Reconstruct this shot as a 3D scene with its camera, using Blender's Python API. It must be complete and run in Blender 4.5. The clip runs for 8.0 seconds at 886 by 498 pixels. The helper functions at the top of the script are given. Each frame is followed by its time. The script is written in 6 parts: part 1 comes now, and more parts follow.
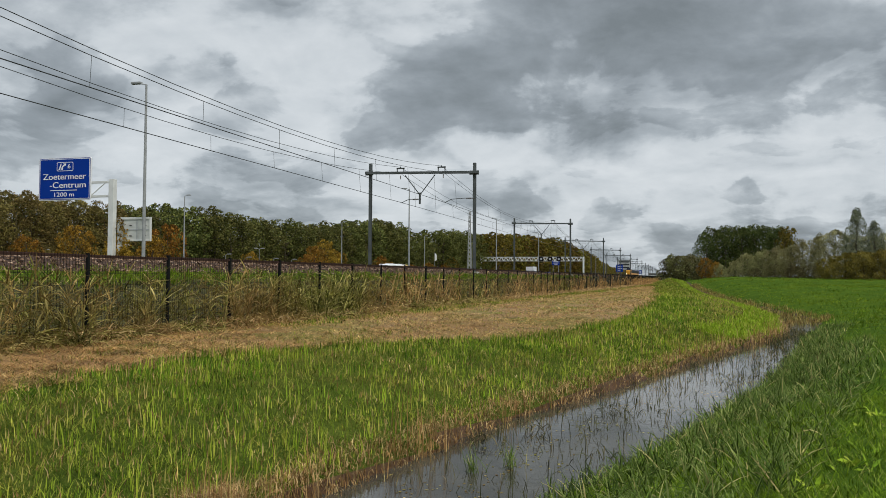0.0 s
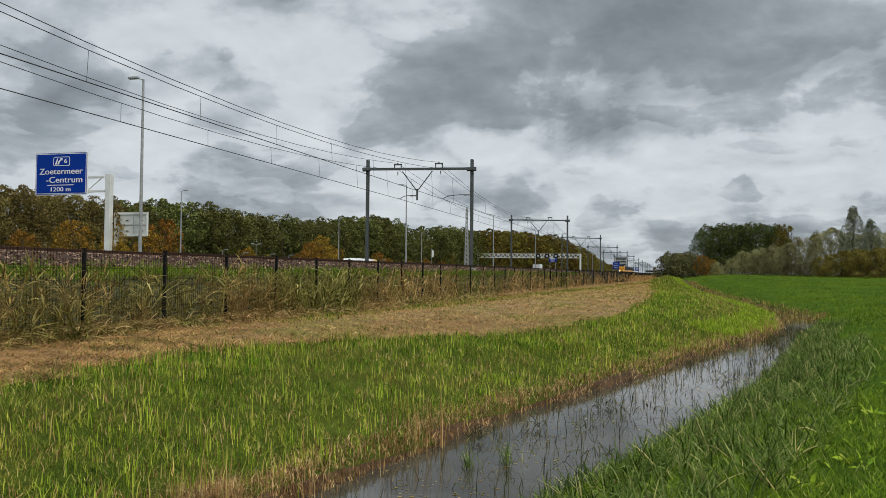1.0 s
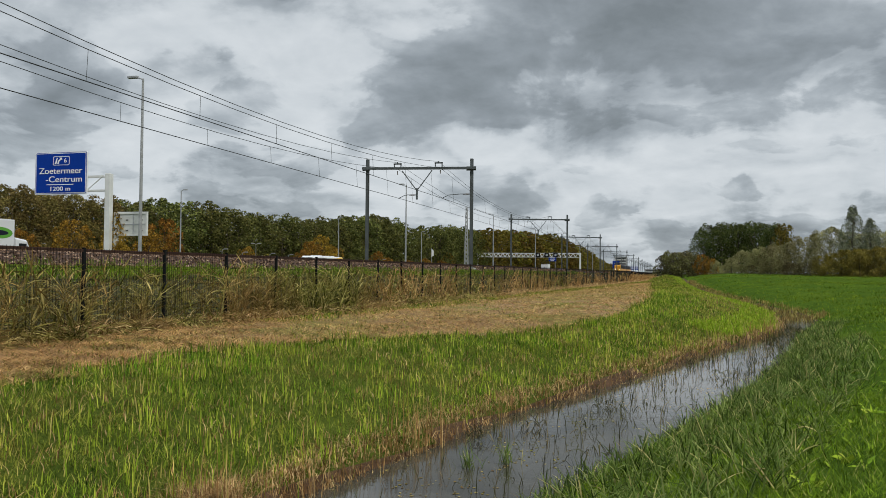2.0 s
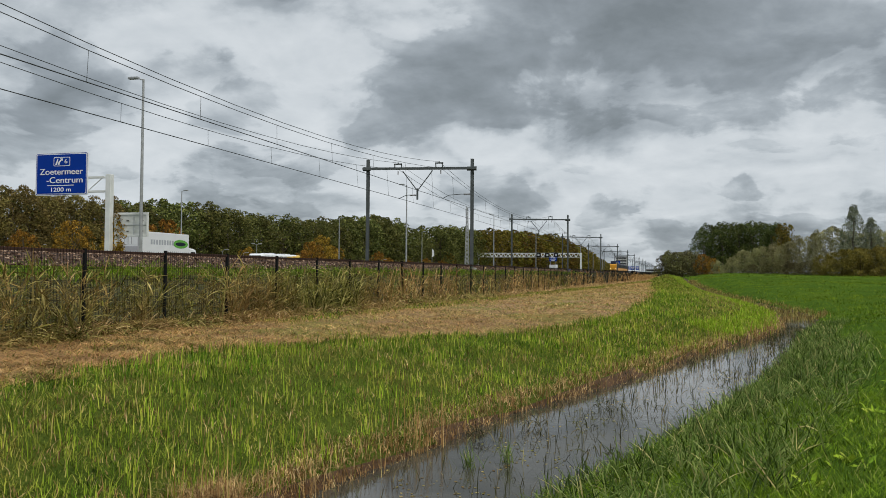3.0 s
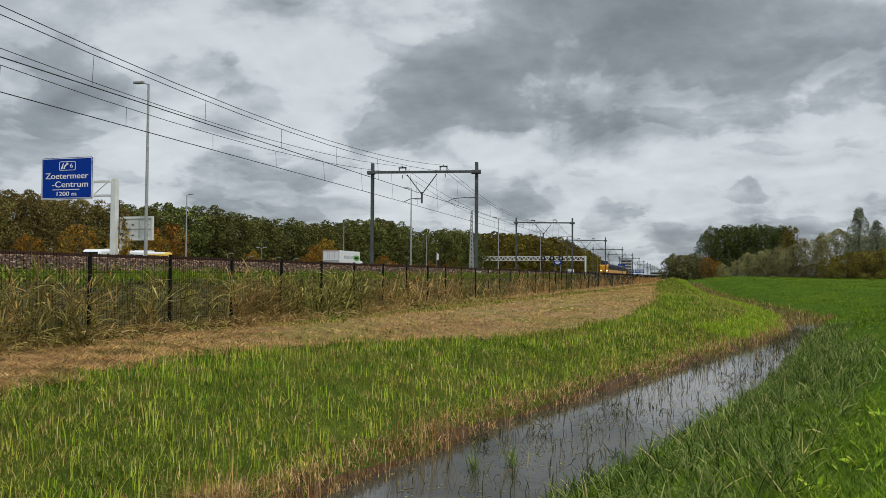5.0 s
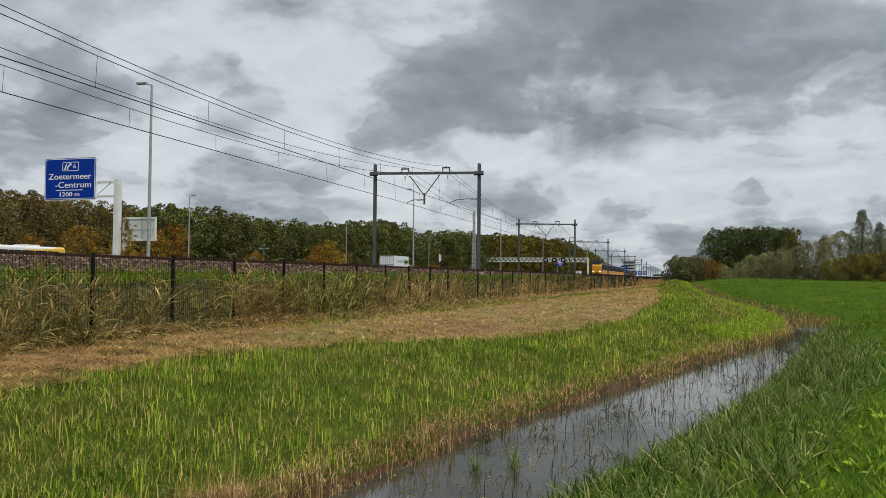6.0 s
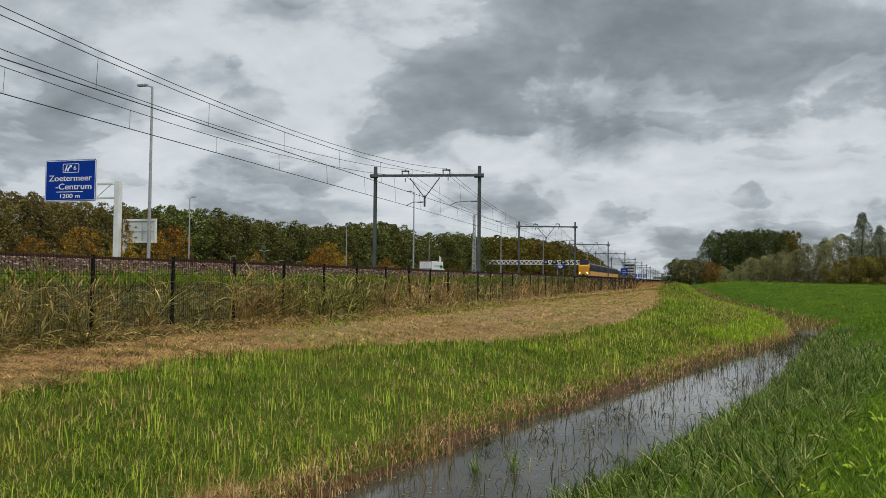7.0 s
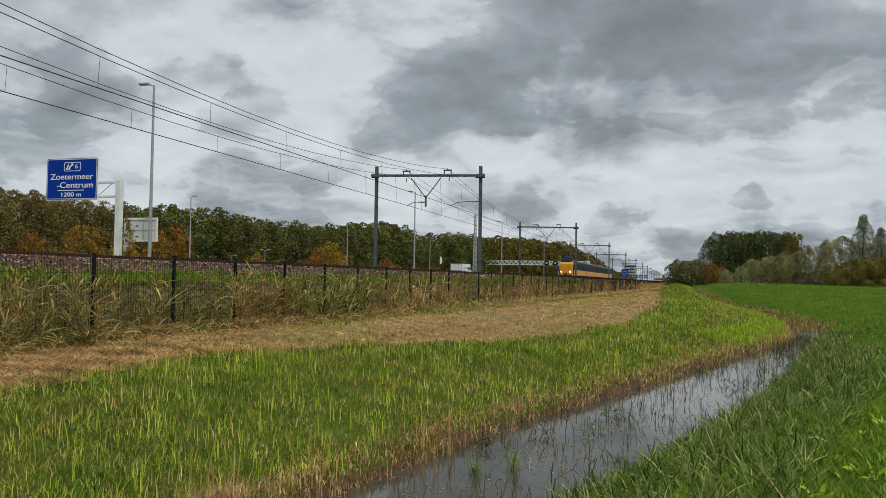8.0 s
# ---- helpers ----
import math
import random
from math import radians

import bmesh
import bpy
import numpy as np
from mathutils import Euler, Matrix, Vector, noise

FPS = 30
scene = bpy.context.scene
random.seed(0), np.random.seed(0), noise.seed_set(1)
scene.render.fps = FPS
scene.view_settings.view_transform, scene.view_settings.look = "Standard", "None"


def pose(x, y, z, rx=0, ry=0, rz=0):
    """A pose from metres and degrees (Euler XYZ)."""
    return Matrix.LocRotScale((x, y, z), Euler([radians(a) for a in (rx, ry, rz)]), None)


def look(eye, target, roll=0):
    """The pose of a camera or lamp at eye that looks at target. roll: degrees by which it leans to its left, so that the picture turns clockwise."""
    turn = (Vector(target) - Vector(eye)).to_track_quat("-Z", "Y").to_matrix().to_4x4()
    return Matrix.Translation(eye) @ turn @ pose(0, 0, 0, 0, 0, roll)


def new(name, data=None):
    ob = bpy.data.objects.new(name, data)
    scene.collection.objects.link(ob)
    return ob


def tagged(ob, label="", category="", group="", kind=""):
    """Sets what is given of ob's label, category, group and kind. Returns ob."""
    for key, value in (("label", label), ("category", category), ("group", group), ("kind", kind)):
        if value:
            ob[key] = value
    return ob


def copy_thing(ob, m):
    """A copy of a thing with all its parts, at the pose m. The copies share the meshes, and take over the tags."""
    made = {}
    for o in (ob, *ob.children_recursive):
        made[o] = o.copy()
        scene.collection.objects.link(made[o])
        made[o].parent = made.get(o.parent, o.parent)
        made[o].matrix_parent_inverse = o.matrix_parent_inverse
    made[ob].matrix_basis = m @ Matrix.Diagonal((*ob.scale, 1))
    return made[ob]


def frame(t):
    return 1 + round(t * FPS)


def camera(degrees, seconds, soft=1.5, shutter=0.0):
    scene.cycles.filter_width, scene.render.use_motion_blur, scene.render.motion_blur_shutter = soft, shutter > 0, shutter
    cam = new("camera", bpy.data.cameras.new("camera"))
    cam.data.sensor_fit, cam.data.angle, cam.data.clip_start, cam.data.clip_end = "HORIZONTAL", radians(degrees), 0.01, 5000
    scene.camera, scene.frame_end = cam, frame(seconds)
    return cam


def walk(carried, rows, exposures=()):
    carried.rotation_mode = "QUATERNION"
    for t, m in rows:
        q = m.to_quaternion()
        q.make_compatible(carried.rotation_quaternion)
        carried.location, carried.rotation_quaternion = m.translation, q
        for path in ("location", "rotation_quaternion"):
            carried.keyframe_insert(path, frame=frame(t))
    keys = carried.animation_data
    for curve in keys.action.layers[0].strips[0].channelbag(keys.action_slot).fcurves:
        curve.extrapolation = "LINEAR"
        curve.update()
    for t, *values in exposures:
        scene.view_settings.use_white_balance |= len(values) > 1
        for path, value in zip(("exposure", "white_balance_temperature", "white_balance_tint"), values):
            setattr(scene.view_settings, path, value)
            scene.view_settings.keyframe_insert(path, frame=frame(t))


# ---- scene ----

# ---- camera: handheld, standing on the ditch bank ----
cam = camera(56.79, 8.0, soft=0.35)
EYE = Vector((0.0, 0.0, 1.6))
TURNS = [  # seconds, yaw to the left of the railway, pitch, roll
    (0.0, 15.569, 1.911, 0.300),
    (0.5, 15.460, 1.751, 0.513),
    (1.0, 15.359, 1.663, 0.530),
    (1.5, 15.331, 1.619, 0.544),
    (3.0, 15.386, 1.626, 0.405),
    (3.5, 15.423, 1.697, 0.526),
    (4.0, 15.561, 1.807, 0.376),
    (4.5, 15.641, 1.849, 0.291),
    (6.0, 15.875, 1.949, 0.449),
    (6.5, 15.920, 2.050, 0.427),
    (7.0, 15.886, 2.111, 0.551),
    (7.5, 15.966, 2.151, 0.830),
    (8.0, 15.948, 2.121, 0.812),
]


def aim(yaw, pitch, roll):
    a, p = radians(yaw), radians(pitch)
    return look(EYE, EYE + Vector((-math.sin(a) * math.cos(p), math.cos(a) * math.cos(p), math.sin(p))), roll)


walk(cam, [(t, aim(y, p, r)) for t, y, p, r in TURNS])

# ---- world and light ----
world = bpy.data.worlds.new("overcast")
scene.world = world
world.use_nodes = True
SUN_EL, SUN_AZ = 50.0, 125.0


def build_sky():
    nt = world.node_tree
    nt.nodes.clear()
    N, L = nt.nodes.new, nt.links.new

    def math_node(op, a, b=None, c=None, clamp=False):
        n = N("ShaderNodeMath")
        n.operation, n.use_clamp = op, clamp
        for i, v in enumerate((a, b, c)):
            if v is None:
                continue
            if isinstance(v, (int, float)):
                n.inputs[i].default_value = v
            else:
                L(v, n.inputs[i])
        return n.outputs[0]

    def smooth(v, a, b, lo=0.0, hi=1.0):
        n = N("ShaderNodeMapRange")
        n.interpolation_type = "SMOOTHSTEP"
        L(v, n.inputs[0])
        for i, x in enumerate((a, b, lo, hi)):
            n.inputs[i + 1].default_value = x
        return n.outputs[0]

    tc = N("ShaderNodeTexCoord")
    way = tc.outputs["Generated"]
    sep = N("ShaderNodeSeparateXYZ")
    L(way, sep.inputs[0])
    z = sep.outputs[2]
    # the clouds lie in level sheets, which close up towards the horizon
    far = math_node("DIVIDE", 1.0, math_node("ADD", math_node("MAXIMUM", z, 0.0), 0.32))
    comb = N("ShaderNodeCombineXYZ")
    L(math_node("MULTIPLY", sep.outputs[0], far), comb.inputs[0])
    L(math_node("MULTIPLY", sep.outputs[1], far), comb.inputs[1])

    def fbm(scale, detail, rough, warp, off, grow=1.0):
        m = N("ShaderNodeMapping")
        m.inputs["Location"].default_value = off
        m.inputs["Scale"].default_value = (grow, grow, 1.0)
        L(comb.outputs[0], m.inputs[0])
        n = N("ShaderNodeTexNoise")
        n.inputs["Scale"].default_value = scale
        n.inputs["Detail"].default_value = detail
        n.inputs["Roughness"].default_value = rough
        n.inputs["Distortion"].default_value = warp
        L(m.outputs[0], n.inputs["Vector"])
        return n.outputs["Fac"]

    big = fbm(1.9, 10, 0.52, 0.25, (3.1, 1.7, 0))
    mid = fbm(4.2, 10, 0.55, 0.3, (0.4, 5.2, 0))
    over = fbm(4.2, 10, 0.55, 0.3, (0.4, 5.2, 0), 0.975)
    fine = fbm(12.0, 8, 0.6, 0.2, (7.0, 2.0, 0))

    jig = N("ShaderNodeTexNoise")
    jig.inputs["Scale"].default_value, jig.inputs["Detail"].default_value = 14.0, 7
    L(way, jig.inputs["Vector"])
    warp = N("ShaderNodeVectorMath")
    warp.operation = "MULTIPLY_ADD"
    L(jig.outputs["Color"], warp.inputs[0])
    warp.inputs[1].default_value = (0.13, 0.13, 0.07)
    L(way, warp.inputs[2])

    def blob(yaw, el, r_in, r_out):
        """A bank of cloud, wider than high."""
        a, e = radians(yaw), radians(el)
        c = (-math.sin(a) * math.cos(e) + 0.065, math.cos(a) * math.cos(e) + 0.065, math.sin(e) + 0.035)
        d = N("ShaderNodeVectorMath")
        d.operation = "SUBTRACT"
        L(warp.outputs[0], d.inputs[0])
        d.inputs[1].default_value = c
        s = N("ShaderNodeVectorMath")
        s.operation = "MULTIPLY"
        L(d.outputs[0], s.inputs[0])
        s.inputs[1].default_value = (1.0, 1.0, 2.0)
        k = N("ShaderNodeVectorMath")
        k.operation = "LENGTH"
        L(s.outputs[0], k.inputs[0])
        return smooth(k.outputs["Value"], radians(r_in), radians(r_out), 1.0, 0.0)

    # two cloud decks with firm edges before a pale high veil
    push = math_node("ADD", smooth(z, 0.10, 0.20, -0.02, 0.05), smooth(z, 0.01, 0.085, 0.08, 0.0))
    for yaw, el, a, b, w in CLOUDS:
        push = math_node("ADD", push, math_node("MULTIPLY", blob(yaw, el, a, b), w))
    deck = math_node("ADD", big, push)
    low = math_node("ADD", mid, math_node("MULTIPLY", push, 0.8))
    v = math_node("SUBTRACT", 0.68, smooth(deck, 0.45, 0.56, 0.0, 0.18))
    v = math_node("SUBTRACT", v, smooth(deck, 0.54, 0.78, 0.0, 0.18))
    v = math_node("SUBTRACT", v, smooth(low, 0.50, 0.57, 0.0, 0.13))
    v = math_node("ADD", v, math_node("MULTIPLY", math_node("SUBTRACT", fine, 0.5), 0.20))
    v = math_node("ADD", v, math_node("MULTIPLY", math_node("SUBTRACT", mid, 0.5), -0.42))
    # lit crests above, grey bases below
    v = math_node("ADD", v, math_node("MULTIPLY", math_node("SUBTRACT", mid, over), 0.7))
    ramp = N("ShaderNodeValToRGB")
    L(v, ramp.inputs[0])
    e = ramp.color_ramp.elements
    e[0].position, e[0].color = 0.12, (0.19, 0.218, 0.236, 1)
    e[1].position, e[1].color = 0.80, (0.665, 0.705, 0.735, 1)
    for p, c in ((0.30, (0.272, 0.308, 0.338, 1)), (0.46, (0.39, 0.434, 0.47, 1)), (0.60, (0.55, 0.595, 0.63, 1))):
        k = e.new(p)
        k.color = c
    # the overcast sky grows brighter towards the zenith
    gain = smooth(z, 0.33, 0.95, 1.0, 2.3)
    ground = smooth(z, -0.06, 0.0, 0.35, 1.0)
    gain = math_node("MULTIPLY", gain, ground)
    mul = N("ShaderNodeVectorMath")
    mul.operation = "SCALE"
    L(ramp.outputs[0], mul.inputs[0])
    L(gain, mul.inputs["Scale"])
    bg = N("ShaderNodeBackground")
    L(mul.outputs[0], bg.inputs[0])
    bg.inputs[1].default_value = SKY_STRENGTH
    sky = N("ShaderNodeTexSky")
    sky.sky_type, sky.sun_disc = "NISHITA", False
    sky.sun_elevation, sky.sun_rotation = radians(SUN_EL), radians(SUN_AZ)
    blue = N("ShaderNodeBackground")
    L(sky.outputs[0], blue.inputs[0])
    blue.inputs[1].default_value = 0.004
    add = N("ShaderNodeAddShader")
    L(bg.outputs[0], add.inputs[0])
    L(blue.outputs[0], add.inputs[1])
    out = N("ShaderNodeOutputWorld")
    L(add.outputs[0], out.inputs[0])


SKY_STRENGTH = 1.0
CLOUDS = [  # yaw left of the railway, elevation, inner and outer radius, cover
    (0.0, 17.5, 4.0, 14.0, 0.15),
    (12.0, 13.2, 2.5, 8.0, 0.14),
    (5.0, 9.3, 1.0, 4.5, 0.08),
    (29.5, 13.3, 1.0, 4.5, 0.10),
    (40.0, 10.8, 1.5, 7.0, 0.09),
    (20.5, 10.4, 2.0, 7.0, 0.08),
    (13.5, 11.0, 1.0, 5.0, 0.06),
    (27.0, 17.0, 3.0, 13.0, -0.15),
    (7.0, 12.6, 0.5, 3.6, -0.17),
    (12.3, 9.2, 0.5, 3.6, -0.13),
    (-1.0, 6.6, 2.0, 8.0, -0.12),
    (6.0, 7.4, 1.0, 5.0, -0.09),
    (-9.0, 7.4, 2.0, 7.0, -0.08),
    (-8.0, 12.5, 2.0, 9.0, 0.08),
    (-10.0, 17.5, 3.0, 9.0, 0.07),
    (38.0, 17.0, 3.0, 9.0, -0.08),
    (-8.0, 3.8, 2.0, 5.0, 0.06),
    (36.0, 8.8, 1.0, 6.0, -0.10),
    (28.0, 9.2, 1.0, 5.0, -0.11),
    (-5.3, 6.0, 0.8, 2.8, 0.11),
    (2.5, 5.2, 1.0, 3.4, 0.15),
    (10.0, 5.2, 1.0, 3.6, 0.08),
    (-3.0, 3.0, 2.0, 6.5, 0.06),
    (-11.0, 3.4, 2.0, 6.0, 0.06),
    (31.0, 6.2, 2.0, 9.0, 0.04),
    (22.0, 5.0, 1.0, 6.0, -0.05),
    (15.0, 3.8, 1.0, 5.0, -0.05),
    (-10.0, 5.4, 2.0, 7.0, -0.12),
]
build_sky()
sun_data = bpy.data.lights.new("sun", "SUN")
sun_data.energy, sun_data.angle, sun_data.color = 2.0, radians(16), (1.0, 0.95, 0.87)
sun = new("sun", sun_data)
_a, _e = radians(SUN_AZ), radians(SUN_EL)
sun.matrix_world = look((0, 0, 60), Vector((0, 0, 60)) - Vector((math.sin(_a) * math.cos(_e), math.cos(_a) * math.cos(_e), math.sin(_e))))
scene.view_settings.exposure = 0.0


# ---- materials ----
def material(name, build):
    m = bpy.data.materials.new(name)
    m.use_nodes = True
    nt = m.node_tree
    bsdf = nt.nodes["Principled BSDF"]
    build(nt, bsdf)
    return m


def node(nt, kind, **settings):
    n = nt.nodes.new(kind)
    for k, val in settings.items():
        n.inputs[k].default_value = val
    return n


def ramp_node(nt, fac, stops):
    r = nt.nodes.new("ShaderNodeValToRGB")
    e = r.color_ramp.elements
    e[0].position, e[0].color = stops[0][0], (*stops[0][1], 1)
    e[1].position, e[1].color = stops[-1][0], (*stops[-1][1], 1)
    for p, c in stops[1:-1]:
        k = e.new(p)
        k.color = (*c, 1)
    nt.links.new(fac, r.inputs[0])
    return r.outputs[0]


def mix_node(nt, fac, a, b, mode="MIX"):
    n = nt.nodes.new("ShaderNodeMix")
    n.data_type, n.blend_type = "RGBA", mode
    for sock, v in ((n.inputs[0], fac), (n.inputs[6], a), (n.inputs[7], b)):
        if isinstance(v, (int, float)):
            sock.default_value = v
        elif isinstance(v, tuple):
            sock.default_value = (*v, 1)
        else:
            nt.links.new(v, sock)
    return n.outputs[2]


def noise_fac(nt, scale, detail=4, rough=0.55, coord="pos"):
    n = node(nt, "ShaderNodeTexNoise", Scale=scale, Detail=detail, Roughness=rough)
    if coord == "pos":
        g = nt.nodes.new("ShaderNodeNewGeometry")
        nt.links.new(g.outputs["Position"], n.inputs["Vector"])
    else:
        g = nt.nodes.new("ShaderNodeTexCoord")
        nt.links.new(g.outputs["Object"], n.inputs["Vector"])
    return n.outputs["Fac"]


def bump(nt, bsdf, fac, strength, dist):
    b = node(nt, "ShaderNodeBump", Strength=strength, Distance=dist)
    nt.links.new(fac, b.inputs["Height"])
    nt.links.new(b.outputs[0], bsdf.inputs["Normal"])


def plain(name, color, rough=0.6, metal=0.0, vary=0.25, scale=3.0, grain=40.0, relief=0.15, coord="obj"):
    """Painted or bare surface with stains at one scale and grain at another."""
    def build(nt, bsdf):
        n1, n2 = noise_fac(nt, scale, 5, 0.6, coord), noise_fac(nt, grain, 3, 0.5, coord)
        lo, hi = tuple(c * (1 - vary) for c in color), tuple(min(1, c * (1 + vary * 0.6)) for c in color)
        c = ramp_node(nt, n1, [(0.3, lo), (0.7, hi)])
        c = mix_node(nt, 0.18, c, ramp_node(nt, n2, [(0.35, lo), (0.65, hi)]))
        nt.links.new(c, bsdf.inputs["Base Color"])
        bsdf.inputs["Roughness"].default_value, bsdf.inputs["Metallic"].default_value = rough, metal
        bsdf.inputs["Specular IOR Level"].default_value = 0.5 if rough < 0.5 else 0.12
        bump(nt, bsdf, n2, relief, 0.01)
    return material(name, build)


def foliage(name, stops, patch=None, scale=0.35, through_light=0.3, per_object=0.0, rough=0.55, mottle=6.0):
    """Leaves and blades: hue by island, by patch and by plant; thin, so light passes."""
    def build(nt, bsdf):
        g = nt.nodes.new("ShaderNodeNewGeometry")
        c = ramp_node(nt, g.outputs["Random Per Island"], stops)
        if patch:
            n = noise_fac(nt, scale, 4, 0.6)
            f = ramp_node(nt, n, [(0.42, (0, 0, 0)), (0.62, (1, 1, 1))])
            c = mix_node(nt, f, c, mix_node(nt, 0.65, c, patch))
        m = noise_fac(nt, mottle, 5, 0.7)
        c = mix_node(nt, 1.0, c, ramp_node(nt, m, [(0.36, (0.5, 0.5, 0.5)), (0.5, (0.97, 0.97, 0.97)), (0.64, (1.5, 1.5, 1.5))]), "MULTIPLY")
        if per_object:
            o = nt.nodes.new("ShaderNodeObjectInfo")
            h = node(nt, "ShaderNodeHueSaturation")
            for s, a, b in (("Hue", 0.5 - 0.035 * per_object, 0.5 + 0.03 * per_object), ("Value", 1 - 0.3 * per_object, 1 + 0.3 * per_object)):
                mr = node(nt, "ShaderNodeMapRange")
                mr.inputs[3].default_value, mr.inputs[4].default_value = a, b
                nt.links.new(o.outputs["Random"], mr.inputs[0])
                nt.links.new(mr.outputs[0], h.inputs[s])
            nt.links.new(c, h.inputs["Color"])
            c = h.outputs[0]
        nt.links.new(c, bsdf.inputs["Base Color"])
        bsdf.inputs["Roughness"].default_value = rough
        bsdf.inputs["Specular IOR Level"].default_value = 0.04
        tr = nt.nodes.new("ShaderNodeBsdfTranslucent")
        nt.links.new(c, tr.inputs[0])
        mx = nt.nodes.new("ShaderNodeMixShader")
        mx.inputs[0].default_value = through_light
        nt.links.new(bsdf.outputs[0], mx.inputs[1])
        nt.links.new(tr.outputs[0], mx.inputs[2])
        nt.links.new(mx.outputs[0], nt.nodes["Material Output"].inputs[0])
    return material(name, build)


def soil(coarse, clumps, grain):
    """Turf seen between the blades: broad patches, clumps and grain."""
    def build(nt, bsdf):
        n1, n2, n3 = noise_fac(nt, 0.22, 6, 0.6), noise_fac(nt, 1.7, 7, 0.7), noise_fac(nt, 26, 5, 0.7)
        c = ramp_node(nt, n1, [(0.34, coarse[0]), (0.5, coarse[1]), (0.66, coarse[2])])
        c = mix_node(nt, 0.5, c, ramp_node(nt, n2, [(0.34, clumps[0]), (0.66, clumps[1])]))
        c = mix_node(nt, 0.4, c, ramp_node(nt, n3, [(0.38, grain[0]), (0.62, grain[1])]))
        nt.links.new(c, bsdf.inputs["Base Color"])
        bsdf.inputs["Roughness"].default_value = 0.95
        bsdf.inputs["Specular IOR Level"].default_value = 0.0
        bump(nt, bsdf, n3, 0.7, 0.05)
    return build


def build_water(nt, bsdf):
    n1 = noise_fac(nt, 1.3, 4)
    nt.links.new(ramp_node(nt, n1, [(0.35, (0.040, 0.038, 0.030)), (0.65, (0.072, 0.066, 0.050))]), bsdf.inputs["Base Color"])
    bsdf.inputs["Roughness"].default_value = 0.025
    bsdf.inputs["IOR"].default_value = 1.33
    bump(nt, bsdf, noise_fac(nt, 9.0, 4), 0.06, 0.03)


def build_straw_mat(nt, bsdf):
    n0, n1, n2 = noise_fac(nt, 0.45, 4), noise_fac(nt, 1.6, 6, 0.65), noise_fac(nt, 16, 6, 0.75)
    c = ramp_node(nt, n1, [(0.32, (0.10, 0.06, 0.024)), (0.5, (0.28, 0.175, 0.068)), (0.68, (0.36, 0.235, 0.10))])
    c = mix_node(nt, 0.55, c, ramp_node(nt, n2, [(0.36, (0.07, 0.042, 0.02)), (0.6, (0.50, 0.34, 0.18))]))
    g = ramp_node(nt, n2, [(0.36, (0.06, 0.07, 0.012)), (0.62, (0.29, 0.29, 0.055))])
    c = mix_node(nt, ramp_node(nt, n0, [(0.47, (0, 0, 0)), (0.60, (0.85, 0.85, 0.85))]), c, g)
    nt.links.new(c, bsdf.inputs["Base Color"])
    bsdf.inputs["Roughness"].default_value = 0.85
    bsdf.inputs["Specular IOR Level"].default_value = 0.15
    bump(nt, bsdf, n2, 1.0, 0.06)


SOIL = material("bank_turf", soil(((0.035, 0.075, 0.008), (0.070, 0.110, 0.014), (0.13, 0.125, 0.026)), ((0.022, 0.045, 0.006), (0.11, 0.15, 0.022)), ((0.008, 0.012, 0.004), (0.14, 0.15, 0.032))))
FIELD_TURF = material("meadow_turf", soil(((0.022, 0.062, 0.010), (0.050, 0.108, 0.012), (0.115, 0.165, 0.016)), ((0.016, 0.042, 0.007), (0.095, 0.155, 0.018)), ((0.014, 0.034, 0.006), (0.11, 0.16, 0.024))))
WATER = material("ditch_water", build_water)
STRAW_BED = material("hay_bed", build_straw_mat)
BALLAST_BED = plain("ballast_bed", (0.075, 0.048, 0.036), 0.95, vary=0.5, scale=6, grain=25, relief=0.8, coord="pos")
BANK_SOIL = plain("weedy_bank_soil", (0.055, 0.052, 0.020), 0.95, vary=0.6, scale=1.3, grain=22, relief=0.8, coord="pos")
MUD = plain("bank_mud", (0.085, 0.048, 0.026), 0.75, vary=0.5, scale=5, grain=30, relief=0.7, coord="pos")
ASPHALT = plain("asphalt", (0.055, 0.055, 0.058), 0.85, vary=0.25, scale=0.6, grain=30, coord="pos")
STEEL_GREY = plain("galvanised_portal_steel", (0.10, 0.112, 0.112), 0.7, 0.1, vary=0.3, scale=1.2)
DARK_STEEL = plain("dark_fence_steel", (0.008, 0.009, 0.009), 0.75, 0.0, vary=0.4, scale=6)
RUST_STEEL = plain("rusty_top_rail", (0.055, 0.030, 0.022), 0.7, 0.2, vary=0.5, scale=4)
RAIL_STEEL = plain("rusty_rail", (0.10, 0.05, 0.03), 0.7, 0.3, vary=0.4, scale=2)
WIRE = plain("weathered_copper_wire", (0.05, 0.055, 0.05), 0.5, 0.5)
PORCELAIN = plain("grey_insulator", (0.22, 0.2, 0.19), 0.35)
LAMP_GREY = plain("galvanised_lamp_pole", (0.36, 0.37, 0.37), 0.5, 0.3)
WHITE_STEEL = plain("white_painted_steel", (0.68, 0.69, 0.67), 0.5, vary=0.14, scale=1.5)
BOARD_WHITE = plain("dull_white_panel", (0.60, 0.61, 0.58), 0.55, vary=0.15, scale=2)
SIGN_BLUE = plain("sign_blue", (0.0015, 0.036, 0.29), 0.75, vary=0.1, scale=0.8, relief=0.02)
SIGN_WHITE = plain("sign_white", (0.8, 0.8, 0.8), 0.4, vary=0.04, relief=0.0)
BLACK = plain("matt_black", (0.012, 0.012, 0.013), 0.5)
GLASS_DARK = plain("dark_window_glass", (0.012, 0.014, 0.016), 0.5, vary=0.1, relief=0.0)
TYRE = plain("tyre_rubber", (0.02, 0.02, 0.02), 0.85)
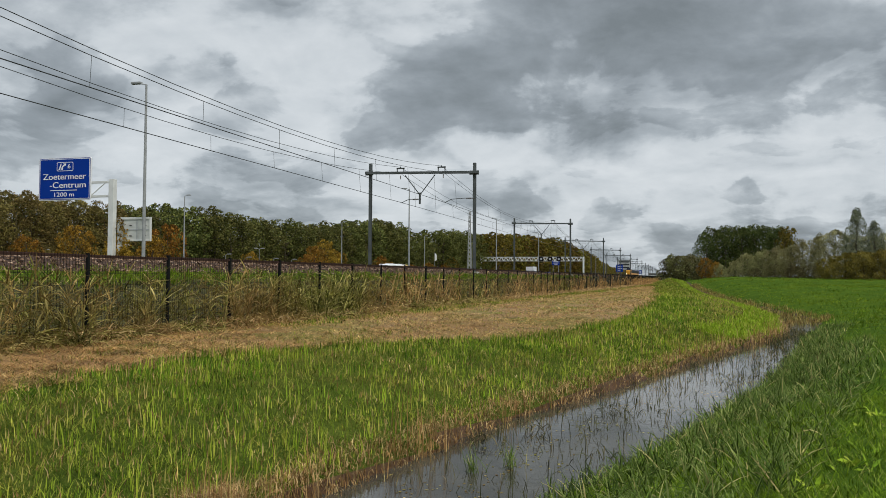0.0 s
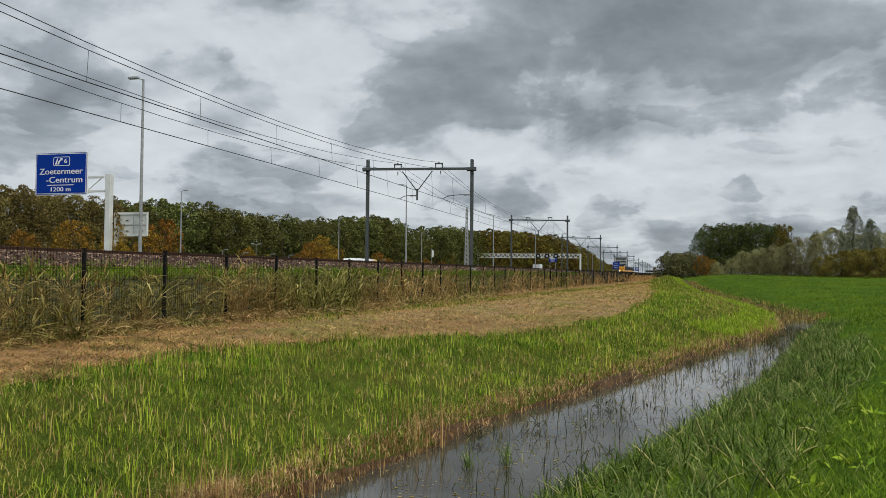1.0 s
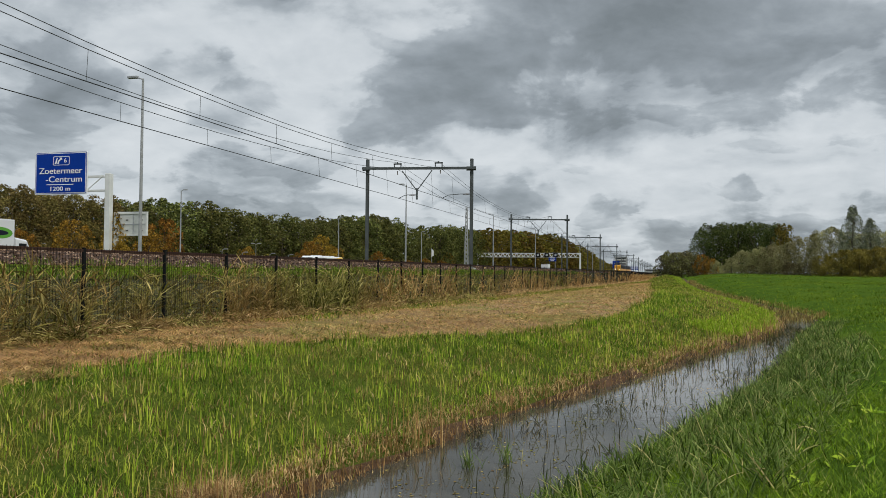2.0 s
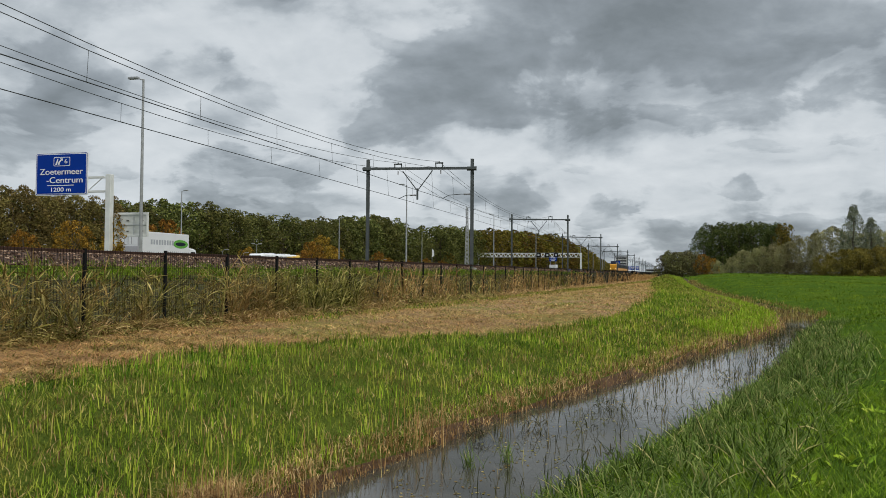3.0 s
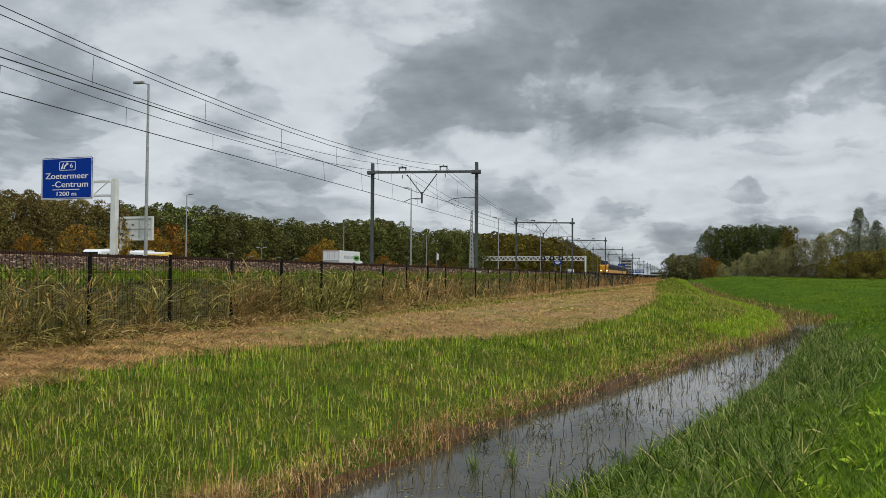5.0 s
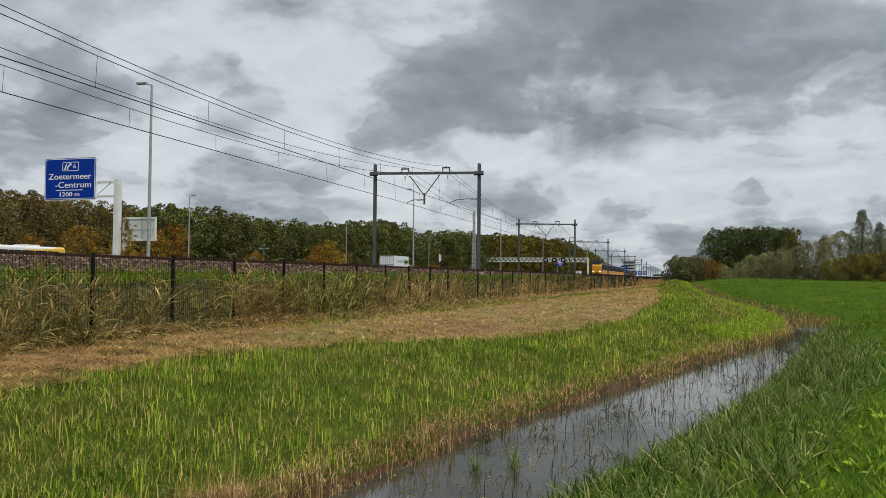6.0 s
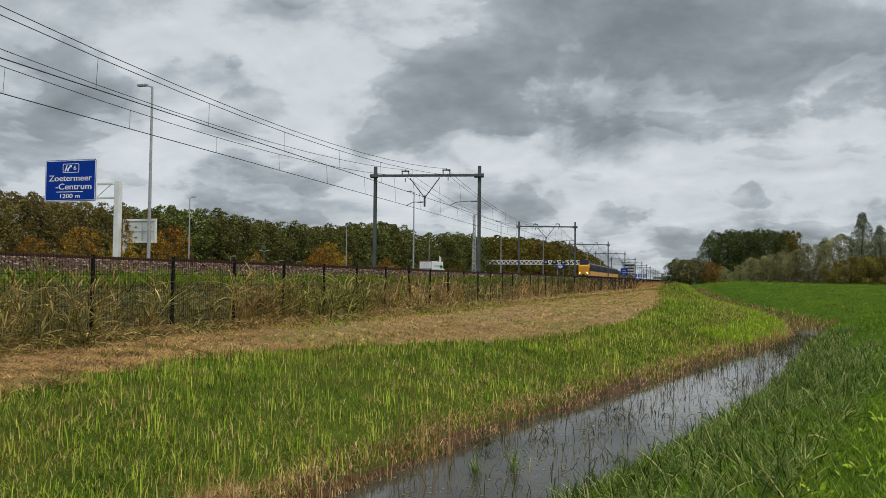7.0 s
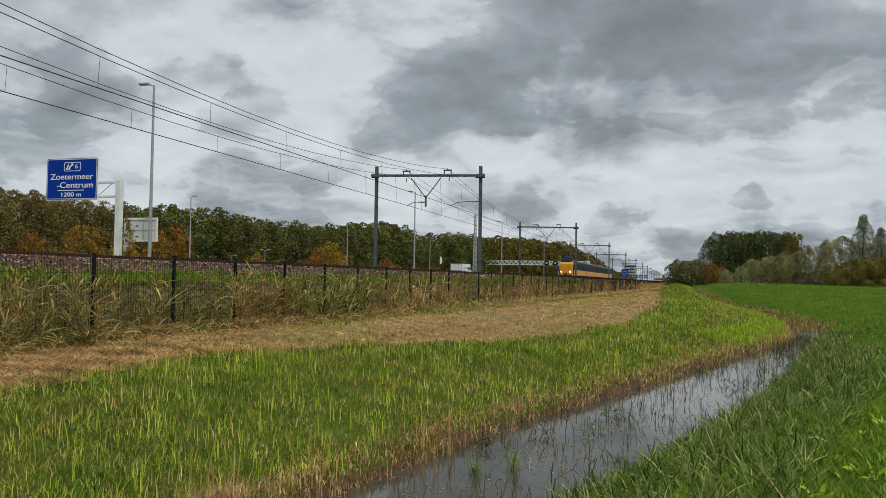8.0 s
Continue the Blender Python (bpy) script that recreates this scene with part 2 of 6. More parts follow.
TRAIN_ORANGE = plain("train_orange", (0.60, 0.27, 0.012), 0.45, vary=0.15, scale=0.8)
TRAIN_YELLOW = plain("train_yellow", (0.64, 0.29, 0.012), 0.4, vary=0.1, scale=0.8)
TRAIN_BLUE = plain("train_dark_blue", (0.016, 0.02, 0.036), 0.6, vary=0.2, scale=0.8)
TRAIN_ROOF = plain("train_roof_grey", (0.16, 0.16, 0.165), 0.65, vary=0.3, scale=0.8)
UNDERFRAME = plain("train_underframe", (0.04, 0.037, 0.034), 0.8)
TRUCK_WHITE = plain("truck_white_paint", (0.70, 0.71, 0.71), 0.4, vary=0.06, scale=1)
TRUCK_GREY = plain("truck_rear_grey", (0.36, 0.36, 0.37), 0.5, vary=0.12, scale=1)
LOGO_GREEN = plain("logo_green", (0.10, 0.35, 0.03), 0.4, vary=0.05)
FAINT_GREY = plain("faded_lettering", (0.38, 0.40, 0.42), 0.5, vary=0.05)
COACH_YELLOW = plain("coach_yellow", (0.72, 0.45, 0.05), 0.35, vary=0.05)
CAR_GREY = plain("car_grey_paint", (0.27, 0.28, 0.29), 0.3, 0.3, vary=0.05)
CAR_BLUE = plain("car_blue_paint", (0.02, 0.06, 0.30), 0.3, 0.1, vary=0.05)
CONCRETE = plain("pale_concrete", (0.42, 0.42, 0.41), 0.8, vary=0.2, scale=0.5)
BARK = plain("bark", (0.10, 0.08, 0.06), 0.9, vary=0.4, scale=3, grain=20, relief=0.6)
RED_PAINT = plain("red_panel", (0.45, 0.03, 0.03), 0.4)


def glow(name, color, power):
    def build(nt, bsdf):
        bsdf.inputs["Emission Color"].default_value = (*color, 1)
        bsdf.inputs["Emission Strength"].default_value = power
        bsdf.inputs["Base Color"].default_value = (*color, 1)
    return material(name, build)


HEADLIGHT = glow("lit_headlight", (1.0, 0.93, 0.75), 6.0)

SWARD = foliage("bank_sward", [(0.0, (0.010, 0.028, 0.004)), (0.3, (0.050, 0.118, 0.009)), (0.65, (0.165, 0.275, 0.018)), (0.88, (0.36, 0.41, 0.045)), (1.0, (0.56, 0.42, 0.15))], (0.30, 0.235, 0.055), 0.55, 0.12, mottle=2.2)
GRASS = foliage("bank_blades", [(0.0, (0.13, 0.25, 0.016)), (0.4, (0.31, 0.41, 0.034)), (0.85, (0.53, 0.53, 0.08)), (1.0, (0.64, 0.50, 0.18))], through_light=0.15, mottle=1.5)
LUSH = foliage("lush_blades", [(0.0, (0.040, 0.115, 0.009)), (0.6, (0.11, 0.215, 0.015)), (1.0, (0.28, 0.35, 0.04))], through_light=0.15, mottle=1.5)
LIME = foliage("lime_grass", [(0.0, (0.18, 0.31, 0.02)), (0.6, (0.30, 0.42, 0.03)), (1.0, (0.40, 0.44, 0.06))])
FIELD = foliage("field_grass", [(0.0, (0.040, 0.095, 0.009)), (0.5, (0.105, 0.185, 0.014)), (1.0, (0.22, 0.27, 0.03))], (0.17, 0.22, 0.012), 0.10, 0.12, mottle=0.4)
MEADOW = foliage("meadow_grass", [(0.0, (0.032, 0.062, 0.004)), (0.4, (0.106, 0.190, 0.009)), (0.85, (0.212, 0.315, 0.020)), (1.0, (0.381, 0.362, 0.117))], (0.13, 0.20, 0.006), 0.5, 0.12)
SEDGE = foliage("grey_green_sedge", [(0.0, (0.026, 0.050, 0.009)), (0.5, (0.11, 0.17, 0.032)), (0.9, (0.25, 0.295, 0.09)), (1.0, (0.44, 0.37, 0.15))], mottle=2.5)
STALK = foliage("dark_stalks", [(0.0, (0.03, 0.03, 0.015)), (0.6, (0.08, 0.085, 0.03)), (1.0, (0.22, 0.17, 0.08))])
DRY = foliage("dry_stalks", [(0.0, (0.12, 0.06, 0.024)), (0.5, (0.40, 0.245, 0.10)), (1.0, (0.66, 0.49, 0.24))], through_light=0.2)
HAY = foliage("cut_hay", [(0.0, (0.070, 0.036, 0.011)), (0.25, (0.26, 0.145, 0.047)), (0.6, (0.54, 0.33, 0.12)), (0.9, (0.80, 0.57, 0.26)), (1.0, (0.25, 0.30, 0.035))], (0.40, 0.215, 0.09), 0.7, 0.15, mottle=2.0)
REED = foliage("fading_reed", [(0.0, (0.022, 0.026, 0.006)), (0.3, (0.11, 0.115, 0.022)), (0.65, (0.27, 0.26, 0.058)), (1.0, (0.56, 0.48, 0.18))], (0.36, 0.20, 0.08), 0.5, mottle=2.5)
WEED = foliage("dark_weeds", [(0.0, (0.014, 0.022, 0.005)), (0.5, (0.066, 0.088, 0.016)), (0.85, (0.165, 0.168, 0.042)), (1.0, (0.33, 0.27, 0.10))], (0.15, 0.088, 0.04), 0.6, mottle=1.6)
LEAF_DARK = foliage("dark_green_leaves", [(0.0, (0.042, 0.048, 0.014)), (0.6, (0.108, 0.118, 0.030)), (1.0, (0.205, 0.195, 0.056))], per_object=0.9, through_light=0.3, mottle=0.6)
LEAF_BLOCK = foliage("deep_green_leaves", [(0.0, (0.034, 0.046, 0.013)), (0.6, (0.074, 0.094, 0.024)), (1.0, (0.13, 0.14, 0.04))], per_object=0.6, mottle=0.7)
LEAF_OLIVE = foliage("olive_yellow_leaves", [(0.0, (0.063, 0.059, 0.012)), (0.5, (0.134, 0.112, 0.019)), (1.0, (0.240, 0.164, 0.030))], per_object=0.8, through_light=0.35, mottle=0.7)
LEAF_RUST = foliage("rust_orange_leaves", [(0.0, (0.105, 0.058, 0.014)), (0.5, (0.26, 0.145, 0.022)), (1.0, (0.46, 0.275, 0.042))], per_object=0.55, through_light=0.35, mottle=0.7)
LEAF_GREY = foliage("grey_willow_leaves", [(0.0, (0.150, 0.146, 0.055)), (0.5, (0.255, 0.240, 0.098)), (1.0, (0.38, 0.355, 0.175))], per_object=0.55, through_light=0.35, mottle=0.5)
LEAF_RUSSET = foliage("fading_oak_leaves", [(0.0, (0.090, 0.073, 0.025)), (0.5, (0.155, 0.122, 0.038)), (1.0, (0.245, 0.187, 0.060))], per_object=0.45, mottle=0.45)
LEAF_GOLD = foliage("golden_leaves", [(0.0, (0.088, 0.080, 0.018)), (0.5, (0.178, 0.155, 0.030)), (1.0, (0.30, 0.245, 0.046))], per_object=0.35, through_light=0.3, mottle=0.45)
LEAF_BLUE = foliage("blue_grey_poplar_leaves", [(0.0, (0.062, 0.074, 0.040)), (0.5, (0.155, 0.172, 0.10)), (1.0, (0.33, 0.35, 0.235))], through_light=0.3, mottle=0.9)
LEAF_BROWN = foliage("brown_thicket_leaves", [(0.0, (0.052, 0.050, 0.022)), (0.5, (0.105, 0.098, 0.037)), (1.0, (0.18, 0.162, 0.064))], per_object=0.8, through_light=0.3, mottle=0.6)


# ---- mesh helpers ----
def mesh_arrays(name, verts, quads, mat, smooth=False):
    """A mesh from arrays of corners and four-sided faces."""
    me = bpy.data.meshes.new(name)
    verts, quads = np.asarray(verts, dtype=np.float32), np.asarray(quads, dtype=np.int32)
    me.vertices.add(len(verts))
    me.vertices.foreach_set("co", verts.ravel())
    me.loops.add(quads.size)
    me.loops.foreach_set("vertex_index", quads.ravel())
    me.polygons.add(len(quads))
    me.polygons.foreach_set("loop_start", np.arange(len(quads), dtype=np.int32) * 4)
    me.update(calc_edges=True)
    me.validate()
    me.materials.append(mat)
    if smooth:
        me.polygons.foreach_set("use_smooth", np.ones(len(quads), dtype=bool))
    return me


def finish(bm, name, mat, smooth=False):
    me = bpy.data.meshes.new(name)
    bmesh.ops.recalc_face_normals(bm, faces=bm.faces)
    bm.to_mesh(me)
    bm.free()
    me.materials.append(mat)
    if smooth:
        for p in me.polygons:
            p.use_smooth = True
    return me


def part(name, bm, mat, parent=None, label="", at=None, smooth=False):
    me = finish(bm, name, mat, smooth) if isinstance(bm, bmesh.types.BMesh) else bm
    ob = new(name, me)
    if at is not None:
        ob.matrix_basis = at
    if parent:
        ob.parent = parent
    return tagged(ob, label)


def thing(name, label, category, group="", kind="", at=None):
    ob = new(name)
    ob.empty_display_size = 0.3
    if at is not None:
        ob.matrix_basis = at
    return tagged(ob, label, category, group, kind)


def box(bm, lo, hi, bevel=0.0):
    """An axis-aligned block with chamfered edges."""
    lo, hi = Vector(lo), Vector(hi)
    r = bmesh.ops.create_cube(bm, size=1.0, matrix=Matrix.Translation((lo + hi) / 2) @ Matrix.Diagonal((*(hi - lo), 1)))
    if bevel:
        edges = list({e for v in r["verts"] for e in v.link_edges})
        bmesh.ops.bevel(bm, geom=edges, offset=bevel, segments=2, affect="EDGES", profile=0.6)


def rod(bm, a, b, r1, r2=None, sides=8):
    """A tapered round bar from a to b."""
    a, b = Vector(a), Vector(b)
    d = b - a
    m = Matrix.Translation((a + b) / 2) @ d.to_track_quat("Z", "Y").to_matrix().to_4x4()
    bmesh.ops.create_cone(bm, cap_ends=True, segments=sides, radius1=r1, radius2=r1 if r2 is None else r2, depth=d.length, matrix=m)


def strand(bm, pts, r, sides=5):
    for a, b in zip(pts, pts[1:]):
        rod(bm, a, b, r, r, sides)


# ---- the lie of the land ----
DITCH_Y = [-60, 0, 4, 7, 9, 11.6, 13.8, 16.6, 23, 29, 32, 42, 53, 73, 129, 300, 3000]
DITCH_L = [-14, -4.3, -3.6, -3.1, -2.68, -2.2, -1.42, -0.6, 1.25, 3.15, 4.0, 5.0, 4.9, 4.1, 2.7, 1.0, 1.0]
DITCH_R = [-12, -2.3, -1.65, -1.0, -0.40, 0.40, 1.0, 1.75, 3.1, 4.2, 5.1, 6.7, 6.1, 5.0, 3.4, 1.7, 1.7]
HAY_Y = [-60, 5, 7.1, 9.1, 11.3, 13.6, 16.1, 17.2, 20.3, 25.7, 36, 57, 128, 217, 900]
HAY_X = [-6.8, -6.8, -6.85, -6.95, -6.6, -5.7, -4.25, -3.3, -2.5, -1.45, -0.9, -0.95, -2.6, -3.2, -3.4]


def fence_x(y):
    return -9.4 + 0.045 * (np.minimum(y, 115.0) - 14.0)


WATER_Z = -0.4
RAIL_Z = 2.24


def step(x, a, b):
    t = np.clip((x - a) / (b - a), 0, 1)
    return t * t * (3 - 2 * t)


def lumps(x, y):
    return (np.sin(x * 1.7 + y * 0.6) * np.sin(y * 1.1 - x * 0.4) + 0.6 * np.sin(x * 3.9 - y * 2.3) * np.sin(y * 3.1 + 1.0)) * 0.5


def field_rise(x, y):
    """The meadow climbs gently towards the trees, with shallow furrows across it."""
    dr = x - np.interp(y, DITCH_Y, DITCH_R)
    return (1.35 * step(y, 45, 165) + 0.10 * np.sin(y * 0.16 + x * 0.05) * step(y, 30, 60)) * step(dr, 0.3, 3.2)


def far_rise(x, y):
    """Far off the bank, the filled ditch and the field all come up to one level."""
    return np.maximum(1.15 * step(y, 80, 175) * step(x, -3.6, 0.2), np.where(x > np.interp(y, DITCH_Y, DITCH_R) - 0.15, field_rise(x, y), 0.0))


def land(x, y):
    """Height of the ground."""
    x, y = np.asarray(x, dtype=float), np.asarray(y, dtype=float)
    left, right = np.interp(y, DITCH_Y, DITCH_L), np.interp(y, DITCH_Y, DITCH_R)
    dl, dr = left - x, x - right
    zl = WATER_Z + 0.16 * step(dl, -0.12, 0.10) + 0.56 * step(dl, 0.05, 3.0) + 0.16 * step(dl, 2.5, 6.5)
    zr = WATER_Z + 0.16 * step(dr, -0.15, 0.30) + 0.26 * step(dr, 0.2, 2.2) + 0.33 * step(dr, 2.5, 9) + 1.15 * step(dr, 20, 140)
    bed = WATER_Z - 0.35
    z = np.where(dl > -0.12, zl, np.where(dr > -0.15, zr, bed)) + far_rise(x, y)
    # railway bank and the land behind it
    bank = np.interp(x, [-3000, -400, -95, -79, -77, -40, -38, -30, -26.9, -25.9, -16.3, -15.5],
                     [1.0, 1.0, 1.0, 1.0, 1.05, 1.05, 1.0, 1.0, 1.75, 2.06, 2.06, 1.72])
    foot, verge = fence_x(y) - 1.6, fence_x(y) + 0.6
    slope = 1.72 - 1.3 * np.clip((x + 15.5) / (foot + 15.5), 0, 1) + 0.06 * step(x, foot, verge)
    z = np.where(x < -15.5, bank, np.where(x < verge, slope, z))
    rough = np.where((x > -15.5) & ((dl > 0.3) | (dr > 0.3)), 1.0, 0.0)
    return z + 0.045 * lumps(x, y) * rough


def build_ground():
    """One sheet to the horizon: fine near the ditch, coarse far off."""
    xs = np.concatenate([-np.geomspace(2800, 90, 14), np.linspace(-80, -30, 14), np.linspace(-28, -9.6, 42), np.arange(-9.4, 9.0, 0.16), np.linspace(9.2, 40, 40), np.geomspace(44, 2800, 16)])
    ys = np.concatenate([-np.geomspace(400, 12, 8), np.arange(-8, 45, 0.4), np.linspace(46, 150, 80), np.geomspace(155, 2900, 40)])
    X, Y = np.meshgrid(xs, ys)
    mid = np.maximum((np.interp(ys, DITCH_Y, DITCH_L) + np.interp(ys, DITCH_Y, DITCH_R)) / 2, -3.2)
    ease = np.where(xs < 0, 1 - step(-xs, 3.0, 9.3), 1 - step(xs, 3.0, 38.0))
    X = X + mid[:, None] * ease[None, :]
    v = np.stack([X, Y, land(X, Y)], -1).reshape(-1, 3)
    nx, ny = len(xs), len(ys)
    i = np.arange(nx * ny).reshape(ny, nx)
    q = np.stack([i[:-1, :-1], i[:-1, 1:], i[1:, 1:], i[1:, :-1]], -1).reshape(-1, 4)
    me = mesh_arrays("ground", v, q, SOIL, True)
    for m in (STRAW_BED, MUD, BALLAST_BED, BANK_SOIL, FIELD_TURF):
        me.materials.append(m)
    c = v[q].mean(axis=1)
    hay = np.interp(c[:, 1], HAY_Y, HAY_X) + 0.3 * lumps(c[:, 0] * 0.7, c[:, 1] * 0.9)
    dl = np.interp(c[:, 1], DITCH_Y, DITCH_L) - c[:, 0]
    dr = c[:, 0] - np.interp(c[:, 1], DITCH_Y, DITCH_R)
    idx = np.zeros(len(q), dtype=np.int32)
    idx[(c[:, 1] < 420) & (c[:, 0] < hay) & (c[:, 0] > fence_x(c[:, 1]) - 0.2)] = 1
    idx[dr > 0.0] = 5
    idx[(dl < 0.0) & (dr < 0.05)] = 2
    idx[(c[:, 0] > -26.2) & (c[:, 0] < -15.35)] = 3
    idx[(c[:, 0] > -14.6) & (c[:, 0] <= fence_x(c[:, 1]) - 0.2)] = 4
    me.polygons.foreach_set("material_index", idx)
    return tagged(new("ground", me), "grassy banks, mown verge and meadow beside a ditch", "ground", kind="structure")


def build_water_sheet():
    ys = np.concatenate([np.arange(-20, 45, 0.5), np.linspace(46, 66, 12)])
    l, r = np.interp(ys, DITCH_Y, DITCH_L) - 0.35, np.interp(ys, DITCH_Y, DITCH_R) + 0.35
    n = len(ys)
    k = 5
    v = np.zeros((n, k, 3))
    for j in range(k):
        v[:, j, 0], v[:, j, 1], v[:, j, 2] = l + (r - l) * j / (k - 1), ys, WATER_Z
    i = np.arange(n * k).reshape(n, k)
    q = np.stack([i[:-1, :-1], i[:-1, 1:], i[1:, 1:], i[1:, :-1]], -1).reshape(-1, 4)
    return tagged(new("water", mesh_arrays("water", v.reshape(-1, 3), q, WATER, True)), "still dark ditch water mirroring the cloudy sky", "water", kind="structure")


build_ground()
build_water_sheet()


def strip(name, x0, x1, z, y0, y1, mat, label, category):
    bm = bmesh.new()
    box(bm, (x0, y0, z - 0.3), (x1, y1, z))
    return tagged(part(name, bm, mat), label, category, kind="structure")


strip("road", -57.5, -39.5, 1.14, -300, 2600, ASPHALT, "dark asphalt motorway carriageway behind the railway", "road")
strip("road", -76.5, -59.5, 1.14, -300, 2600, ASPHALT, "dark asphalt motorway carriageway behind the railway", "road")


# ---- railway ----
TRACK_NEAR, TRACK_FAR = -18.75, -22.6
PORTAL_Y0, PORTAL_STEP = 67.5, 68.6
POLE_R, POLE_L = -16.05, -25.45


def build_rails():
    for x in (TRACK_NEAR, TRACK_FAR):
        track = thing("railway_track", "rusty steel rails on a stone ballast bed", "railway track", "railway tracks")
        for s in (-0.72, 0.72):
            bm = bmesh.new()
            for w, z0, z1 in ((0.075, 2.065, 2.085), (0.012, 2.085, 2.2), (0.036, 2.2, RAIL_Z)):
                box(bm, (x + s - w, -150, z0), (x + s + w, 2200, z1))
            part("rail", bm, RAIL_STEEL, track)


def build_ballast():
    """Broken stone on the side of the bed that shows above the fence."""
    rng = np.random.default_rng(3)
    n = 20000
    y = 6 + (rng.random(n) ** 1.7) * 130
    x = -15.2 - rng.random(n) * 2.0
    z = np.interp(x, [-16.3, -15.5, -15.2], [2.06, 1.72, 1.68])
    r = 0.018 + 0.024 * rng.random(n) + y * 0.0004
    octa = np.array([[1, 0, 0], [0, 1, 0], [-1, 0, 0], [0, -1, 0], [0.3, 0.2, 0.9], [-0.2, 0.1, -0.9]])
    v = octa[None] * (0.7 + 0.6 * rng.random((n, 6, 1))) * r[:, None, None]
    a = rng.random(n) * 6.28
    ca, sa = np.cos(a)[:, None], np.sin(a)[:, None]
    v = np.stack([v[..., 0] * ca - v[..., 1] * sa, v[..., 0] * sa + v[..., 1] * ca, v[..., 2]], -1)
    v += np.stack([x, y, z + 0.015], -1)[:, None]
    tri = np.array([[0, 1, 4, 4], [1, 2, 4, 4], [2, 3, 4, 4], [3, 0, 4, 4]])
    me = bpy.data.meshes.new("ballast_stones")
    faces = (tri[None, :, :3] + (np.arange(n) * 6)[:, None, None]).reshape(-1, 3)
    me.from_pydata(v.reshape(-1, 3).tolist(), [], faces.tolist())

    def build(nt, bsdf):
        g = nt.nodes.new("ShaderNodeNewGeometry")
        c = ramp_node(nt, g.outputs["Random Per Island"], [(0.0, (0.012, 0.006, 0.004)), (0.45, (0.085, 0.052, 0.034)), (0.8, (0.24, 0.155, 0.105)), (1.0, (0.48, 0.36, 0.27))])
        nt.links.new(c, bsdf.inputs["Base Color"])
        bsdf.inputs["Roughness"].default_value = 0.95
        bsdf.inputs["Specular IOR Level"].default_value = 0.03
    me.materials.append(material("ballast_stone", build))
    tagged(new("ballast_stones", me), "coarse reddish grey railway ballast stones", "ballast", kind="stuff")


def h_beam(bm, x, y, z0, z1, w=0.125, t=0.022):
    box(bm, (x - w, y - w, z0), (x + w, y - w + t, z1))
    box(bm, (x - w, y + w - t, z0), (x + w, y + w, z1))
    box(bm, (x - t / 2, y - w + t, z0), (x + t / 2, y + w - t, z1))


